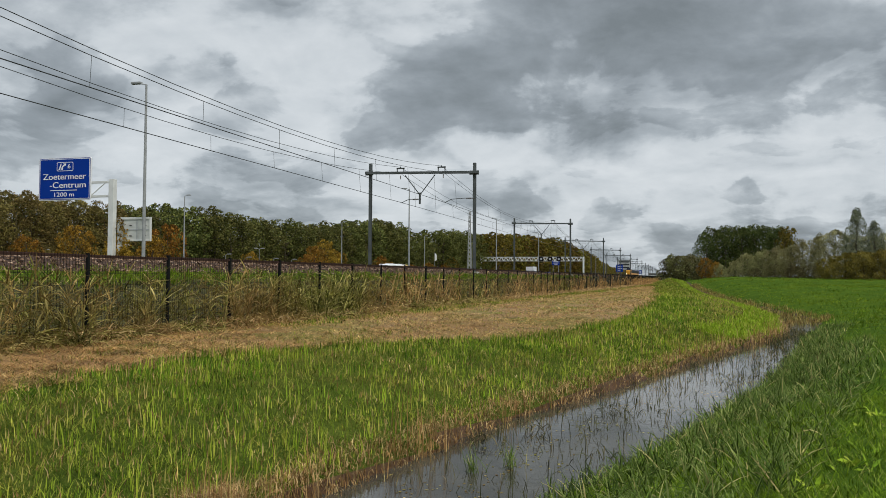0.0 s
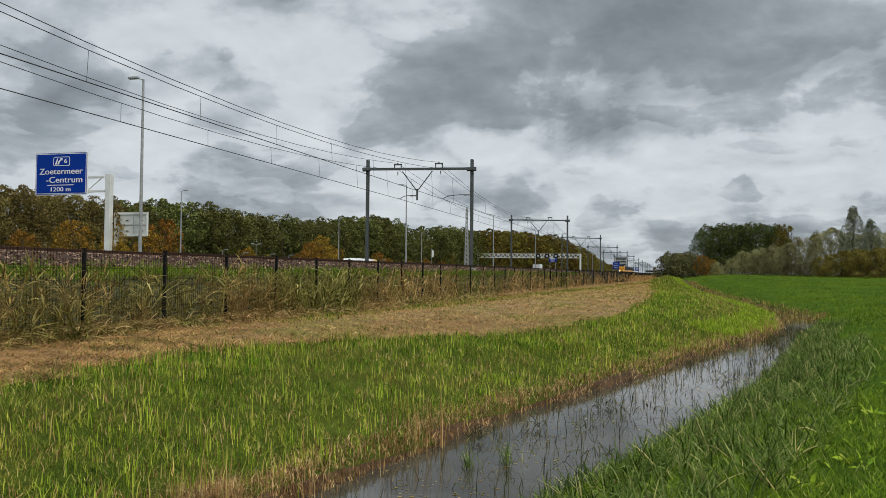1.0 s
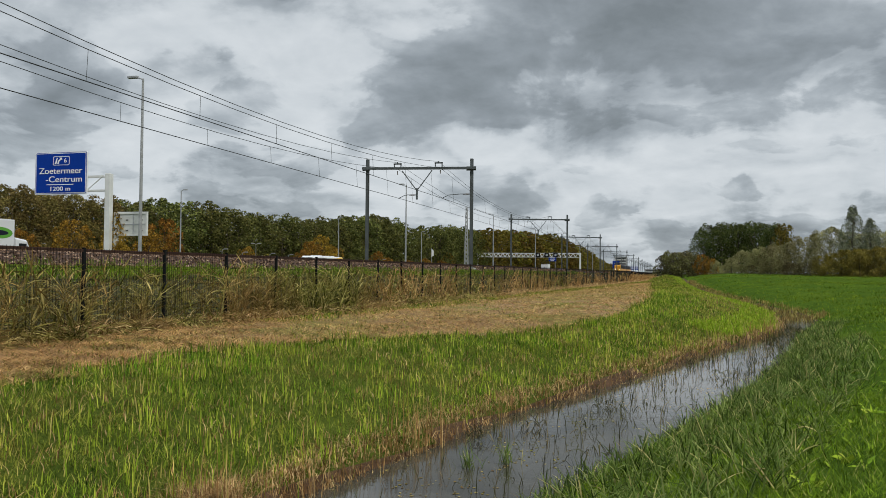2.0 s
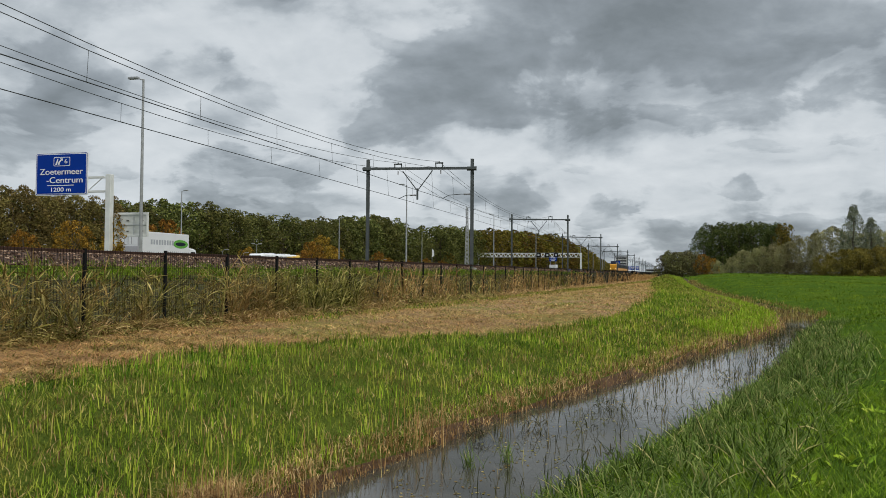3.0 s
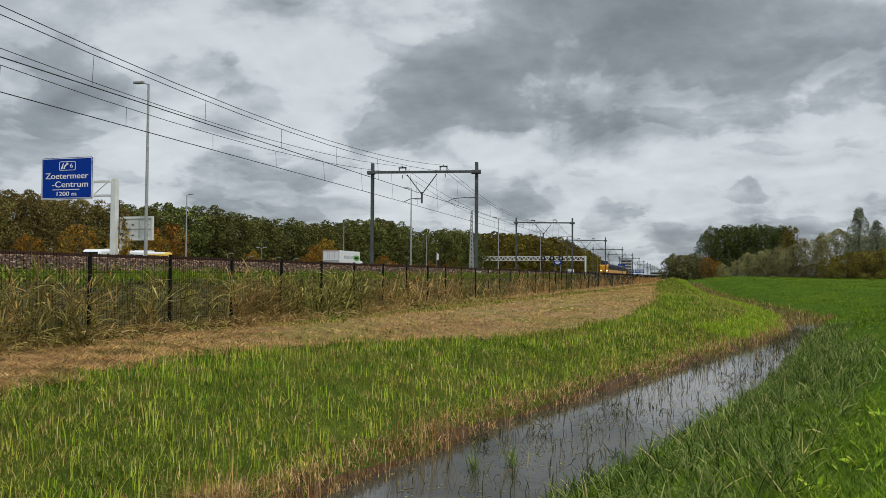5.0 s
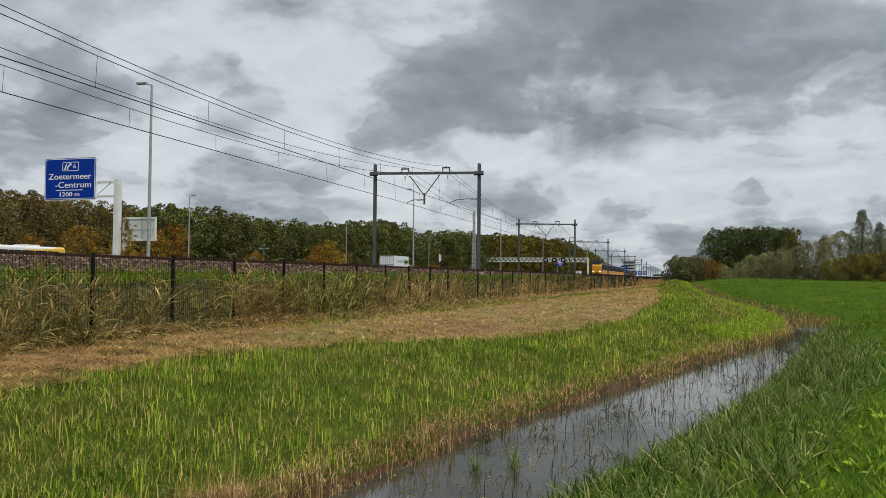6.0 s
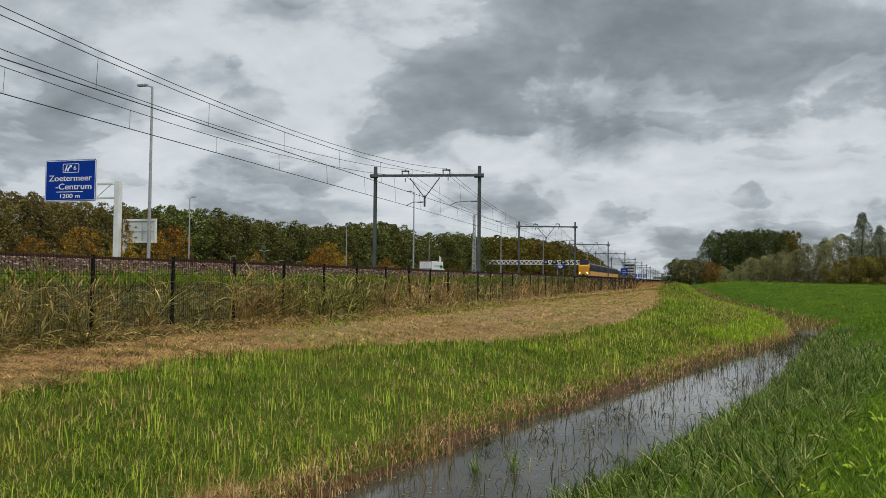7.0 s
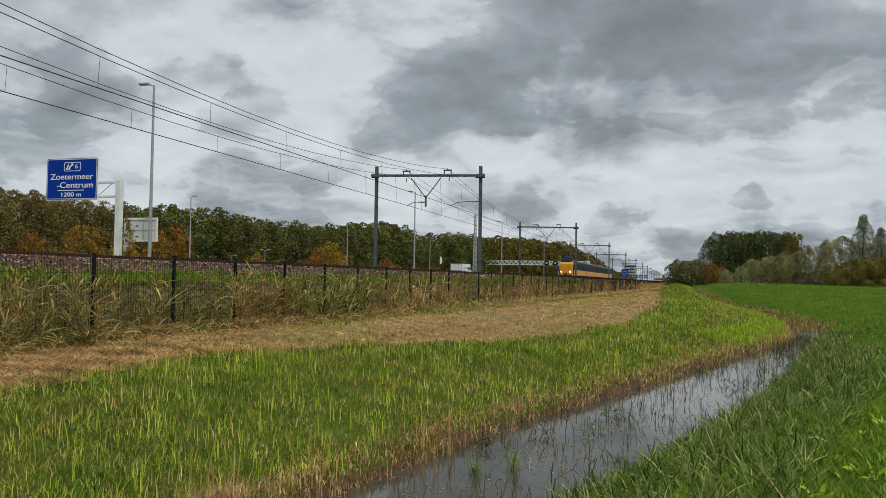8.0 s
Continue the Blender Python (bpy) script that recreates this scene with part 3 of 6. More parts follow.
def build_portal():
    """Overhead line portal over both tracks, origin under the near pole line at rail height zero."""
    p = thing("catenary_portal", "grey steel overhead line portal spanning two tracks", "catenary portal", "row of catenary portals")
    top, beam = 11.25, 10.42
    for x, dz in ((POLE_R, 0.0), (POLE_L, 0.2)):
        bm = bmesh.new()
        h_beam(bm, x, 0, 1.9, top + dz)
        part("pole", bm, STEEL_GREY, p)
        bm = bmesh.new()
        box(bm, (x - 0.35, -0.35, 1.5), (x + 0.35, 0.35, 2.0), 0.03)
        part("footing", bm, CONCRETE, p, "pale concrete footing")
        bm = bmesh.new()
        box(bm, (x - 0.42, -0.2, beam + dz - 0.2), (x + 0.3 if x == POLE_L else x + 0.42, -0.155, beam + dz + 0.16), 0.01)
        part("clamp", bm, STEEL_GREY, p)
    bm = bmesh.new()
    r = [(-0.10, -0.11), (0.10, -0.11), (0.10, 0.10), (-0.10, 0.10)]
    ends = []
    for x, z in ((POLE_L - 0.4, beam + 0.2), (POLE_R + 0.4, beam)):
        ends.append([bm.verts.new((x, -0.27 + a, z + b)) for a, b in r])
    for i in range(4):
        bm.faces.new((ends[0][i], ends[0][(i + 1) % 4], ends[1][(i + 1) % 4], ends[1][i]))
    bm.faces.new(ends[0])
    bm.faces.new(ends[1][::-1])
    part("crossbeam", bm, STEEL_GREY, p, "slim grey box-section crossbeam")
    for x in (TRACK_NEAR - 0.15, TRACK_FAR):
        bm = bmesh.new()
        for s in (-0.3, 0.3):
            box(bm, (x + s - 0.035, -0.28, beam + 0.09), (x + s + 0.035, -0.2, beam + 0.56))
        box(bm, (x - 0.36, -0.28, beam + 0.46), (x + 0.36, -0.2, beam + 0.58), 0.01)
        rod(bm, (x, -0.24, beam + 0.56), (x, -0.24, beam + 0.68), 0.06, 0.04)
        part("feeder_bracket", bm, STEEL_GREY, p)
    cx = -20.83
    bm = bmesh.new()
    for s in (-1.35, 1.35):
        rod(bm, (cx + s, -0.24, beam - 0.1), (cx + s * 0.06, -0.24, beam - 1.72), 0.045)
    box(bm, (cx - 0.07, -0.31, beam - 2.6), (cx + 0.07, -0.17, beam - 1.62), 0.01)
    part("hanger", bm, STEEL_GREY, p, "grey V-shaped hanger")
    for x0, x1 in ((cx, TRACK_FAR + 0.1), (POLE_R, TRACK_NEAR + 0.25)):
        bm = bmesh.new()
        z = 8.22
        pts = [(x0, -0.24, z), (x0 - 0.9, -0.24, z + 0.02), (x1 + 0.5, -0.24, z - 0.05), (x1, -0.24, z - 0.28)]
        strand(bm, pts, 0.03, 6)
        part("registration_arm", bm, STEEL_GREY, p)
        bm = bmesh.new()
        for i in range(5):
            rod(bm, (x0 - 0.15 - i * 0.11, -0.24, z), (x0 - 0.22 - i * 0.11, -0.24, z), 0.075, 0.05, 8)
        part("insulator", bm, PORCELAIN, p, "ribbed grey insulator")
    for x in (TRACK_NEAR, TRACK_FAR):
        bm = bmesh.new()
        rod(bm, (x, -0.24, beam - 0.1), (x, -0.24, beam - 0.42), 0.05, 0.04)
        part("suspension_insulator", bm, PORCELAIN, p)
    return p


def sag(a, b, drop, n):
    return [a.lerp(b, i / n) - Vector((0, 0, drop * 4 * (i / n) * (1 - i / n))) for i in range(n + 1)]


def build_wires():
    """Feeder, messenger and contact wire over each track, span by span."""
    for x, fx, low, z_c, dip in ((TRACK_NEAR, TRACK_NEAR - 0.15, 1.95, 7.89, 1.68), (TRACK_FAR, TRACK_FAR, 1.74, 7.94, 1.78)):
        line = thing("overhead_line", "dark copper overhead line wires with droppers", "overhead line", "overhead lines")
        feeder, mess = bmesh.new(), bmesh.new()
        for k in range(-1, 14):
            y0, y1 = PORTAL_Y0 + k * PORTAL_STEP - 0.24, PORTAL_Y0 + (k + 1) * PORTAL_STEP - 0.24
            r = 0.015 if k < 1 else 0.019
            n = 14 if k < 3 else 6
            strand(feeder, sag(Vector((fx, y0, 11.05)), Vector((fx, y1, 11.05)), low, n), r)
            strand(mess, sag(Vector((x, y0, 10.5)), Vector((x, y1, 10.5)), dip, n), r)
            bm = bmesh.new()
            rod(bm, (x + 0.2 * (-1) ** k, y0, z_c), (x - 0.2 * (-1) ** k, y1, z_c), r * 1.3, r * 1.3, 6)
            part("contact_wire", bm, WIRE, line)
            for i in range(1, 11 if k < 4 else 1):
                f = (i - 0.43) / 10
                z = 10.5 - dip * 4 * f * (1 - f)
                y = y0 + (y1 - y0) * f
                bm = bmesh.new()
                rod(bm, (x, y, z), (x + 0.2 * (-1) ** k * (1 - 2 * f), y, z_c), 0.010, 0.010, 4)
                part("dropper", bm, WIRE, line)
        part("feeder_wire", feeder, WIRE, line)
        part("messenger_wire", mess, WIRE, line)


build_rails()
build_ballast()
build_wires()
portal = build_portal()
portal.matrix_basis = pose(0, PORTAL_Y0 - PORTAL_STEP, 0)
for k in range(0, 15):
    copy_thing(portal, pose(0, PORTAL_Y0 + PORTAL_STEP * k, 0))


# ---- fence ----
def build_fence():
    fence = thing("fence", "dark green-black wire mesh fence with rusty top rail", "fence")
    z0, h, step_y = 0.41, 1.53, 2.152
    first = 13.87 - 5 * step_y + 0.02
    bm = bmesh.new()
    box(bm, (-0.026, -0.026, 0), (0.026, 0.026, h + 0.03), 0.005)
    post = finish(bm, "post", DARK_STEEL)
    bm = bmesh.new()
    box(bm, (-0.022, 0.027, h - 0.045), (0.022, step_y - 0.027, h), 0.006)
    rail = finish(bm, "top_rail", RUST_STEEL)
    bm = bmesh.new()
    n = 32
    for i in range(n):
        y = 0.05 + (step_y - 0.1) * i / (n - 1)
        box(bm, (0.028, y - 0.0019, 0.06), (0.032, y + 0.0019, h + 0.02))
    for z in (0.1, 0.3, 0.5, 0.7, 0.9, 1.02, 1.22):
        box(bm, (0.033, 0.036, z - 0.003), (0.038, step_y - 0.036, z + 0.003))
    panel = finish(bm, "mesh_panel", DARK_STEEL)
    bm = bmesh.new()
    for i in range(12):
        y = 0.05 + (step_y - 0.1) * i / 11
        box(bm, (0.028, y - 0.0045, 0.06), (0.032, y + 0.0045, h + 0.02))
    far_panel = finish(bm, "mesh_panel", DARK_STEEL)
    rng = random.Random(4)
    for k in range(0, 210):
        y = first + k * step_y
        dz = rng.uniform(-0.012, 0.012)
        for name, me in (("post", post), ("top_rail", rail), ("mesh_panel", panel if k < 60 else far_panel)):
            part(name, me, None, fence, at=pose(float(fence_x(y)), y, z0 + dz, rng.uniform(-0.4, 0.4) if name == "post" else 0, rng.uniform(-0.6, 0.6) if name == "post" else 0, -2.58 if y < 115 else 0))


build_fence()


# ---- motorway furniture ----
def text_mesh(body, size, depth=0.012):
    cu = bpy.data.curves.new("lettering", "FONT")
    cu.body, cu.size, cu.extrude, cu.align_x, cu.align_y = body, size, depth, "CENTER", "CENTER"
    tmp = new("lettering", cu)
    bpy.context.view_layer.update()
    me = bpy.data.meshes.new_from_object(tmp.evaluated_get(bpy.context.evaluated_depsgraph_get()))
    bpy.data.objects.remove(tmp)
    me.materials.clear()
    me.materials.append(SIGN_WHITE)
    return me


def islands(me):
    """The separate letters of a text mesh."""
    bm = bmesh.new()
    bm.from_mesh(me)
    bmesh.ops.remove_doubles(bm, verts=bm.verts, dist=0.0005)
    left, out = set(bm.verts), []
    while left:
        stack, group = [left.pop()], set()
        while stack:
            v = stack.pop()
            group.add(v)
            for e in v.link_edges:
                w = e.other_vert(v)
                if w in left:
                    left.remove(w)
                    stack.append(w)
        out.append(sorted(group, key=lambda v: v.index))
    letters = []
    for group in sorted(out, key=lambda g: min(v.co.x for v in g)):
        at = {v: i for i, v in enumerate(group)}
        faces = [[at[v] for v in f.verts] for f in bm.faces if f.verts[0] in at]
        one = bpy.data.meshes.new("letter")
        one.from_pydata([tuple(v.co) for v in group], [], faces)
        one.materials.append(SIGN_WHITE)
        letters.append(one)
    bm.free()
    return letters


def rounded_plate(bm, w, h, r, y0, y1, cx=0.0, cz=0.0):
    """A plate facing -y with rounded corners."""
    pts = []
    for sx, sz, a0 in ((1, 1, 0), (-1, 1, 90), (-1, -1, 180), (1, -1, 270)):
        for i in range(6):
            a = radians(a0 + 18 * i)
            pts.append((cx + sx * (w / 2 - r) + r * math.cos(a), cz + sz * (h / 2 - r) + r * math.sin(a)))
    front = [bm.verts.new((x, y0, z)) for x, z in pts]
    back = [bm.verts.new((x, y1, z)) for x, z in pts]
    bm.faces.new(front)
    bm.faces.new(back[::-1])
    for i in range(len(pts)):
        j = (i + 1) % len(pts)
        bm.faces.new((front[i], front[j], back[j], back[i]))


def build_motorway_sign():
    s = thing("motorway_sign", "blue motorway exit sign on a white cantilever post", "road sign", at=pose(-42.62, 50, 8.56))
    w, h = 4.5, 3.12
    bm = bmesh.new()
    rounded_plate(bm, w, h, 0.14, 0, 0.08)
    panel = part("panel", bm, SIGN_WHITE, s, "blue sign panel with a white border")
    bm = bmesh.new()
    rounded_plate(bm, w - 0.10, h - 0.10, 0.12, -0.012, -0.002)
    part("border_edge", bm, SIGN_BLUE, panel)
    bm = bmesh.new()
    rounded_plate(bm, w - 0.18, h - 0.18, 0.10, -0.018, -0.013)
    part("border_line", bm, SIGN_WHITE, panel)
    bm = bmesh.new()
    rounded_plate(bm, w - 0.27, h - 0.27, 0.08, -0.028, -0.019)
    part("blue_face", bm, SIGN_BLUE, panel)
    for txt, size, x, z in (("Zoetermeer", 0.62, 0.0, 0.15), ("-Centrum", 0.62, 0.31, -0.47), ("1200 m", 0.44, -0.03, -1.16), ("6", 0.46, 0.40, 0.90)):
        me = text_mesh(txt, size)
        xs = [v.co.x for v in me.vertices]
        want = {"Zoetermeer": 3.72, "-Centrum": 3.1, "1200 m": 1.7, "6": 0.24}[txt]
        k = want / (max(xs) - min(xs))
        for letter in islands(me):
            part("letter", letter, None, panel, at=Matrix.Translation((x, -0.04, z)) @ pose(0, 0, 0, 90) @ Matrix.Diagonal((k, 1, 1, 1)))
    bm = bmesh.new()
    box(bm, (-1.2, -0.036, -0.86), (1.12, -0.029, -0.81))
    part("dividing_line", bm, SIGN_WHITE, panel)
    bm = bmesh.new()
    rounded_plate(bm, 1.42, 0.66, 0.1, -0.034, -0.029, 0.04, 0.90)
    part("exit_box", bm, SIGN_WHITE, panel)
    bm = bmesh.new()
    rounded_plate(bm, 1.33, 0.58, 0.08, -0.037, -0.0345, 0.04, 0.90)
    part("exit_field", bm, SIGN_BLUE, panel)
    bm = bmesh.new()
    for pts in (((-0.36, 0.6), (-0.24, 0.6), (-0.14, 1.05), (-0.2, 1.05)), ((-0.18, 0.6), (-0.06, 0.6), (-0.04, 0.78), (0.1, 0.92), (0.16, 0.88), (0.16, 1.06), (-0.03, 1.06), (0.03, 0.99), (-0.13, 0.82))):
        pts = [(x * 1.25 - 0.08, z + 0.07) for x, z in pts]
        a = [bm.verts.new((x, -0.042, z)) for x, z in pts]
        b = [bm.verts.new((x, -0.038, z)) for x, z in pts]
        bm.faces.new(a)
        bm.faces.new(b[::-1])
        for i in range(len(pts)):
            bm.faces.new((a[i], a[(i + 1) % len(pts)], b[(i + 1) % len(pts)], b[i]))
    part("exit_symbol", bm, SIGN_WHITE, panel)
    bm = bmesh.new()
    box(bm, (3.72, 0.05, -7.7), (4.14, 0.45, -0.1), 0.03)
    part("post", bm, WHITE_STEEL, s, "thick white box-section post")
    bm = bmesh.new()
    box(bm, (3.3, -0.2, -8.0), (4.55, 0.8, -7.7), 0.03)
    part("footing", bm, CONCRETE, s)
    bm = bmesh.new()
    for z in (-0.28, -1.3):
        for y in (0.12, 0.46):
            box(bm, (-2.0, y, z - 0.06), (3.56, y + 0.11, z + 0.06))
    for i in range(4):
        x = 2.1 - i * 1.35
        rod(bm, (x, 0.17, -1.3), (x + 1.35, 0.17, -0.28), 0.04)
        box(bm, (x - 0.04, 0.14, -1.3), (x + 0.04, 0.22, -0.28))
    part("cantilever_arm", bm, WHITE_STEEL, s, "white lattice cantilever arm")


def build_back_board():
    b = thing("sign_board", "pale grey framed board on a white post frame", "sign board", at=pose(-36.95, 50.6, 0.9))
    bm = bmesh.new()
    box(bm, (-1.15, 0.02, 3.2), (1.15, 0.07, 4.72))
    part("panel", bm, BOARD_WHITE, b)
    for i, (lo, hi) in enumerate((((-1.35, -0.04, 4.66), (1.22, 0.12, 4.82)), ((-1.35, -0.04, 3.1), (1.22, 0.12, 3.22)), ((1.1, -0.04, 3.22), (1.22, 0.12, 4.66)))):
        bm = bmesh.new()
        box(bm, lo, hi, 0.01)
        part("frame_bar", bm, WHITE_STEEL, b)
    for x0, x1 in ((0.05, 0.1), (-1.1, 1.08)):
        bm = bmesh.new()
        if x1 - x0 < 1:
            box(bm, (x0, -0.01, 3.24), (x1, 0.015, 4.64))
        else:
            box(bm, (x0, -0.008, 3.9), (x1, 0.013, 3.95))
        part("seam", bm, FAINT_GREY, b)
    for x in (-0.45, 0.75):
        for z in (3.45, 4.2):
            bm = bmesh.new()
            box(bm, (x - 0.09, -0.012, z), (x + 0.09, 0.014, z + 0.07))
            part("bracket", bm, UNDERFRAME, b)
    bm = bmesh.new()
    box(bm, (-1.5, -0.08, 0), (-1.25, 0.2, 4.8), 0.015)
    part("post", bm, WHITE_STEEL, b)


def build_lamp(height, double=False, name="street_lamp", label="tall galvanised motorway lamp with a short arm"):
    l = thing(name, label, "street lamp", "motorway lamps" if not double else "path lamps")
    k = height / 16
    bm = bmesh.new()
    r = 0.14 if height > 10 else 0.07
    rod(bm, (0, 0, 0), (0, 0, height * 0.5), r, r * 0.8, 10)
    rod(bm, (0, 0, height * 0.5), (0, 0, height), r * 0.8, r * 0.55, 10)
    part("pole", bm, LAMP_GREY, l)
    for s in ((-1, 1) if double else (-1,)):
        a = 1.0 if not double else 0.9
        bm = bmesh.new()
        rod(bm, (0, 0, height - 0.05), (s * a * 0.5, 0, height + 0.12), 0.05, 0.045, 6)
        part("arm", bm, LAMP_GREY, l)
        bm = bmesh.new()
        box(bm, (min(s * a * 0.4, s * a * 1.2), -0.16, height + 0.05), (max(s * a * 0.4, s * a * 1.2), 0.16, height + 0.22), 0.05)
        part("luminaire", bm, LAMP_GREY, l)
    return l


def build_gantry(y, x0, x1, top, label, signals):
    g = thing("sign_gantry", label, "gantry", at=pose(0, y, 0))
    for x in (x0, x1):
        bm = bmesh.new()
        box(bm, (x - 0.35, -0.35, 1.0), (x + 0.35, 0.35, top), 0.04)
        part("leg", bm, WHITE_STEEL, g)
    bm = bmesh.new()
    for z in (top - 0.18, top - 1.9):
        for yy in (-0.6, 0.6):
            box(bm, (x0, yy - 0.12, z - 0.14), (x1, yy + 0.12, z + 0.14))
    n = 22
    for i in range(n):
        xa, xb = x0 + (x1 - x0) * i / n, x0 + (x1 - x0) * (i + 1) / n
        xm = (xa + xb) / 2
        for yy in (-0.6, 0.6):
            rod(bm, (xa, yy, top - 1.9), (xm, yy, top - 0.2), 0.11, 0.11, 5)
            rod(bm, (xm, yy, top - 0.2), (xb, yy, top - 1.9), 0.11, 0.11, 5)
    part("truss", bm, WHITE_STEEL, g, "white lattice truss")
    for x in signals:
        bm = bmesh.new()
        box(bm, (x - 1.0, -1.0, top - 1.95), (x + 1.0, -0.75, top - 0.1), 0.05)
        unit = part("lane_signal", bm, BLACK, g, "square black lane signal")
        bm = bmesh.new()
        box(bm, (x - 0.45, -1.03, top - 1.45), (x + 0.45, -1.002, top - 0.6))
        part("signal_face", bm, FAINT_GREY, unit)
    return g


build_motorway_sign()
build_back_board()
lamp = build_lamp(14.1)
lamp.matrix_basis = pose(-35.83, 49.95, 1.0)
for y in (121, 187, 250, 316, 382, 448, 514):
    copy_thing(lamp, pose(-39.2, y, 1.0))
for y in (122.6, 192, 264, 334, 404, 474):
    copy_thing(lamp, pose(-80, y, 1.0, 0, 0, 180))
path_lamp = build_lamp(6.2, True, "path_lamp", "slim double-armed lamp beside the trees")
path_lamp.matrix_basis = pose(-84, 156.6, 1.0, 0, 0, 20)
hook_lamp = build_lamp(4.6, False, "path_lamp", "short single-armed lamp beside the trees")
hook_lamp.matrix_basis = pose(-84, 143, 1.0, 0, 0, 180)
for x, y in ((-84, 151), (-84, 172), (-84, 236), (-84, 163)):
    copy_thing(hook_lamp, pose(x, y, 0.6, 0, 0, 180))
build_gantry(372, -85.3, -38.0, 10.75, "white lattice motorway gantry with black lane signals", (-57, -53, -49))


def build_blue_sign(x, y, z, w, h):
    s = thing("direction_sign", "blue motorway direction sign on grey legs", "road sign", "far direction signs", at=pose(x, y, z))
    bm = bmesh.new()
    rounded_plate(bm, w, h, 0.2, 0, 0.12)
    panel = part("panel", bm, SIGN_BLUE, s)
    for i, (zz, ww) in enumerate(((0.22, 0.6), (-0.05, 0.7), (-0.3, 0.45))):
        bm = bmesh.new()
        box(bm, (-w * ww / 2, -0.02, zz * h - 0.12), (w * ww / 2, -0.004, zz * h + 0.12))
        part("line_bar", bm, SIGN_WHITE, panel)
    for s_x in (-0.35, 0.35):
        bm = bmesh.new()
        rod(bm, (s_x * w, 0.3, 1.0 - z), (s_x * w, 0.3, h * 0.4), 0.12)
        part("leg", bm, LAMP_GREY, s)


build_blue_sign(-38.2, 640, 8.5, 5.2, 5.5)
build_blue_sign(-52.0, 383, 8.2, 3.6, 2.2)


def build_board_gantry():
    """A far gantry over the near carriageway that carries wide blue boards."""
    g = build_gantry(1150, -59.0, -37.0, 11.0, "grey motorway gantry carrying wide blue direction boards", ())
    for x, w in ((-54.5, 6.4), (-47.2, 6.0), (-40.8, 4.8)):
        bm = bmesh.new()
        rounded_plate(bm, w, 4.8, 0.3, -1.1, -0.9, x, 9.0)
        board = part("direction_board", bm, SIGN_BLUE, g, "wide blue direction board")
        for z, k in ((10.1, 0.6), (9.0, 0.7), (7.9, 0.4)):
            bm = bmesh.new()
            box(bm, (x - w * k / 2, -1.13, z - 0.22), (x + w * k / 2, -1.105, z + 0.22))
            part("line_bar", bm, SIGN_WHITE, board)


def build_banner():
    """A tall narrow flag on a slim pole before the woods."""
    b = thing("banner_flag", "narrow white banner flag on a slim pole", "flag", at=pose(-86, 297, 1.0))
    bm = bmesh.new()
    rod(bm, (0, 0, 0), (0, 0, 9.6), 0.09, 0.06, 8)
    part("pole", bm, LAMP_GREY, b)
    bm = bmesh.new()
    folds = [(0.08, 0.0), (0.32, 0.10), (0.58, -0.06), (0.82, 0.05)]
    for (xa, ya), (xb, yb) in zip(folds, folds[1:]):
        za, zb = 6.3 + xa * 0.5, 6.3 + xb * 0.5
        q = [bm.verts.new(p) for p in ((xa, ya, za), (xb, yb, zb), (xb, yb, 9.4 - xb * 0.9), (xa, ya, 9.4 - xa * 0.9))]
        bm.faces.new(q)
    bmesh.ops.remove_doubles(bm, verts=bm.verts, dist=0.001)
    bmesh.ops.solidify(bm, geom=bm.faces[:], thickness=0.02)
    part("cloth", bm, SIGN_WHITE, b, "white rippled flag cloth")


def build_climber():
    """Autumn-red creeper up the board's post."""
    rng = np.random.default_rng(8)
    n = 46
    z = 1.6 + 3.9 * np.sort(rng.random(n))
    c = np.stack([-38.1 + 0.22 * rng.normal(size=n), 50.45 + 0.1 * rng.normal(size=n), z], -1)
    q = leaf_quads(rng, c, np.full(n, 0.22), 26, 0.075, np.repeat(c - np.array([0, 0.4, 0]), 26, 0))
    tagged(new("creeper", mesh_arrays("creeper", q, np.arange(len(q)).reshape(-1, 4), LEAF_RUST)), "rust-red creeper climbing the board's white post", "climbing plant")


def build_lattice_mast():
    m = thing("lattice_mast", "slim tapering steel lattice mast beside the tracks", "mast", at=pose(-30.25, 124, 1.0))
    hgt, n = 10.8, 16
    def w(z):
        return 0.30 - 0.2 * z / hgt
    for sx in (-1, 1):
        for sy in (-1, 1):
            bm = bmesh.new()
            rod(bm, (sx * w(0), sy * w(0), 0), (sx * w(hgt), sy * w(hgt), hgt), 0.05, 0.04, 5)
            part("corner_post", bm, LAMP_GREY, m)
    bm = bmesh.new()
    for i in range(n):
        a, b = hgt * i / n, hgt * (i + 1) / n
        for sy in (-1, 1):
            rod(bm, (-w(a), sy * w(a), a), (w(b), sy * w(b), b), 0.03, 0.03, 4)
            rod(bm, (w(a), sy * w(a), a), (-w(b), sy * w(b), b), 0.03, 0.03, 4)
    part("bracing", bm, LAMP_GREY, m)


build_lattice_mast()


def build_far_block(x, y, w, d, h, label, name="office_building"):
    b = thing(name, label, "building", at=pose(x, y, 1.0))
    bm = bmesh.new()
    box(bm, (-w / 2, 0, 0), (w / 2, d, h), 0.1)
    wall = part("wall", bm, CONCRETE, b)
    bm = bmesh.new()
    box(bm, (-w / 2 - 0.3, -0.3, h), (w / 2 + 0.3, d + 0.3, h + 0.8), 0.1)
    part("roof", bm, TRAIN_ROOF, b)
    for i in range(int(h // 4)):
        bm = bmesh.new()
        box(bm, (-w / 2 + 1, -0.08, 1.5 + i * 4), (w / 2 - 1, 0.05, 3.2 + i * 4))
        part("window_band", bm, GLASS_DARK, wall)


build_far_block(-64, 1180, 16, 20, 24, "pale grey office block in the distance")
build_far_block(-26, 1500, 26, 14, 8, "low pale building at the end of the line")


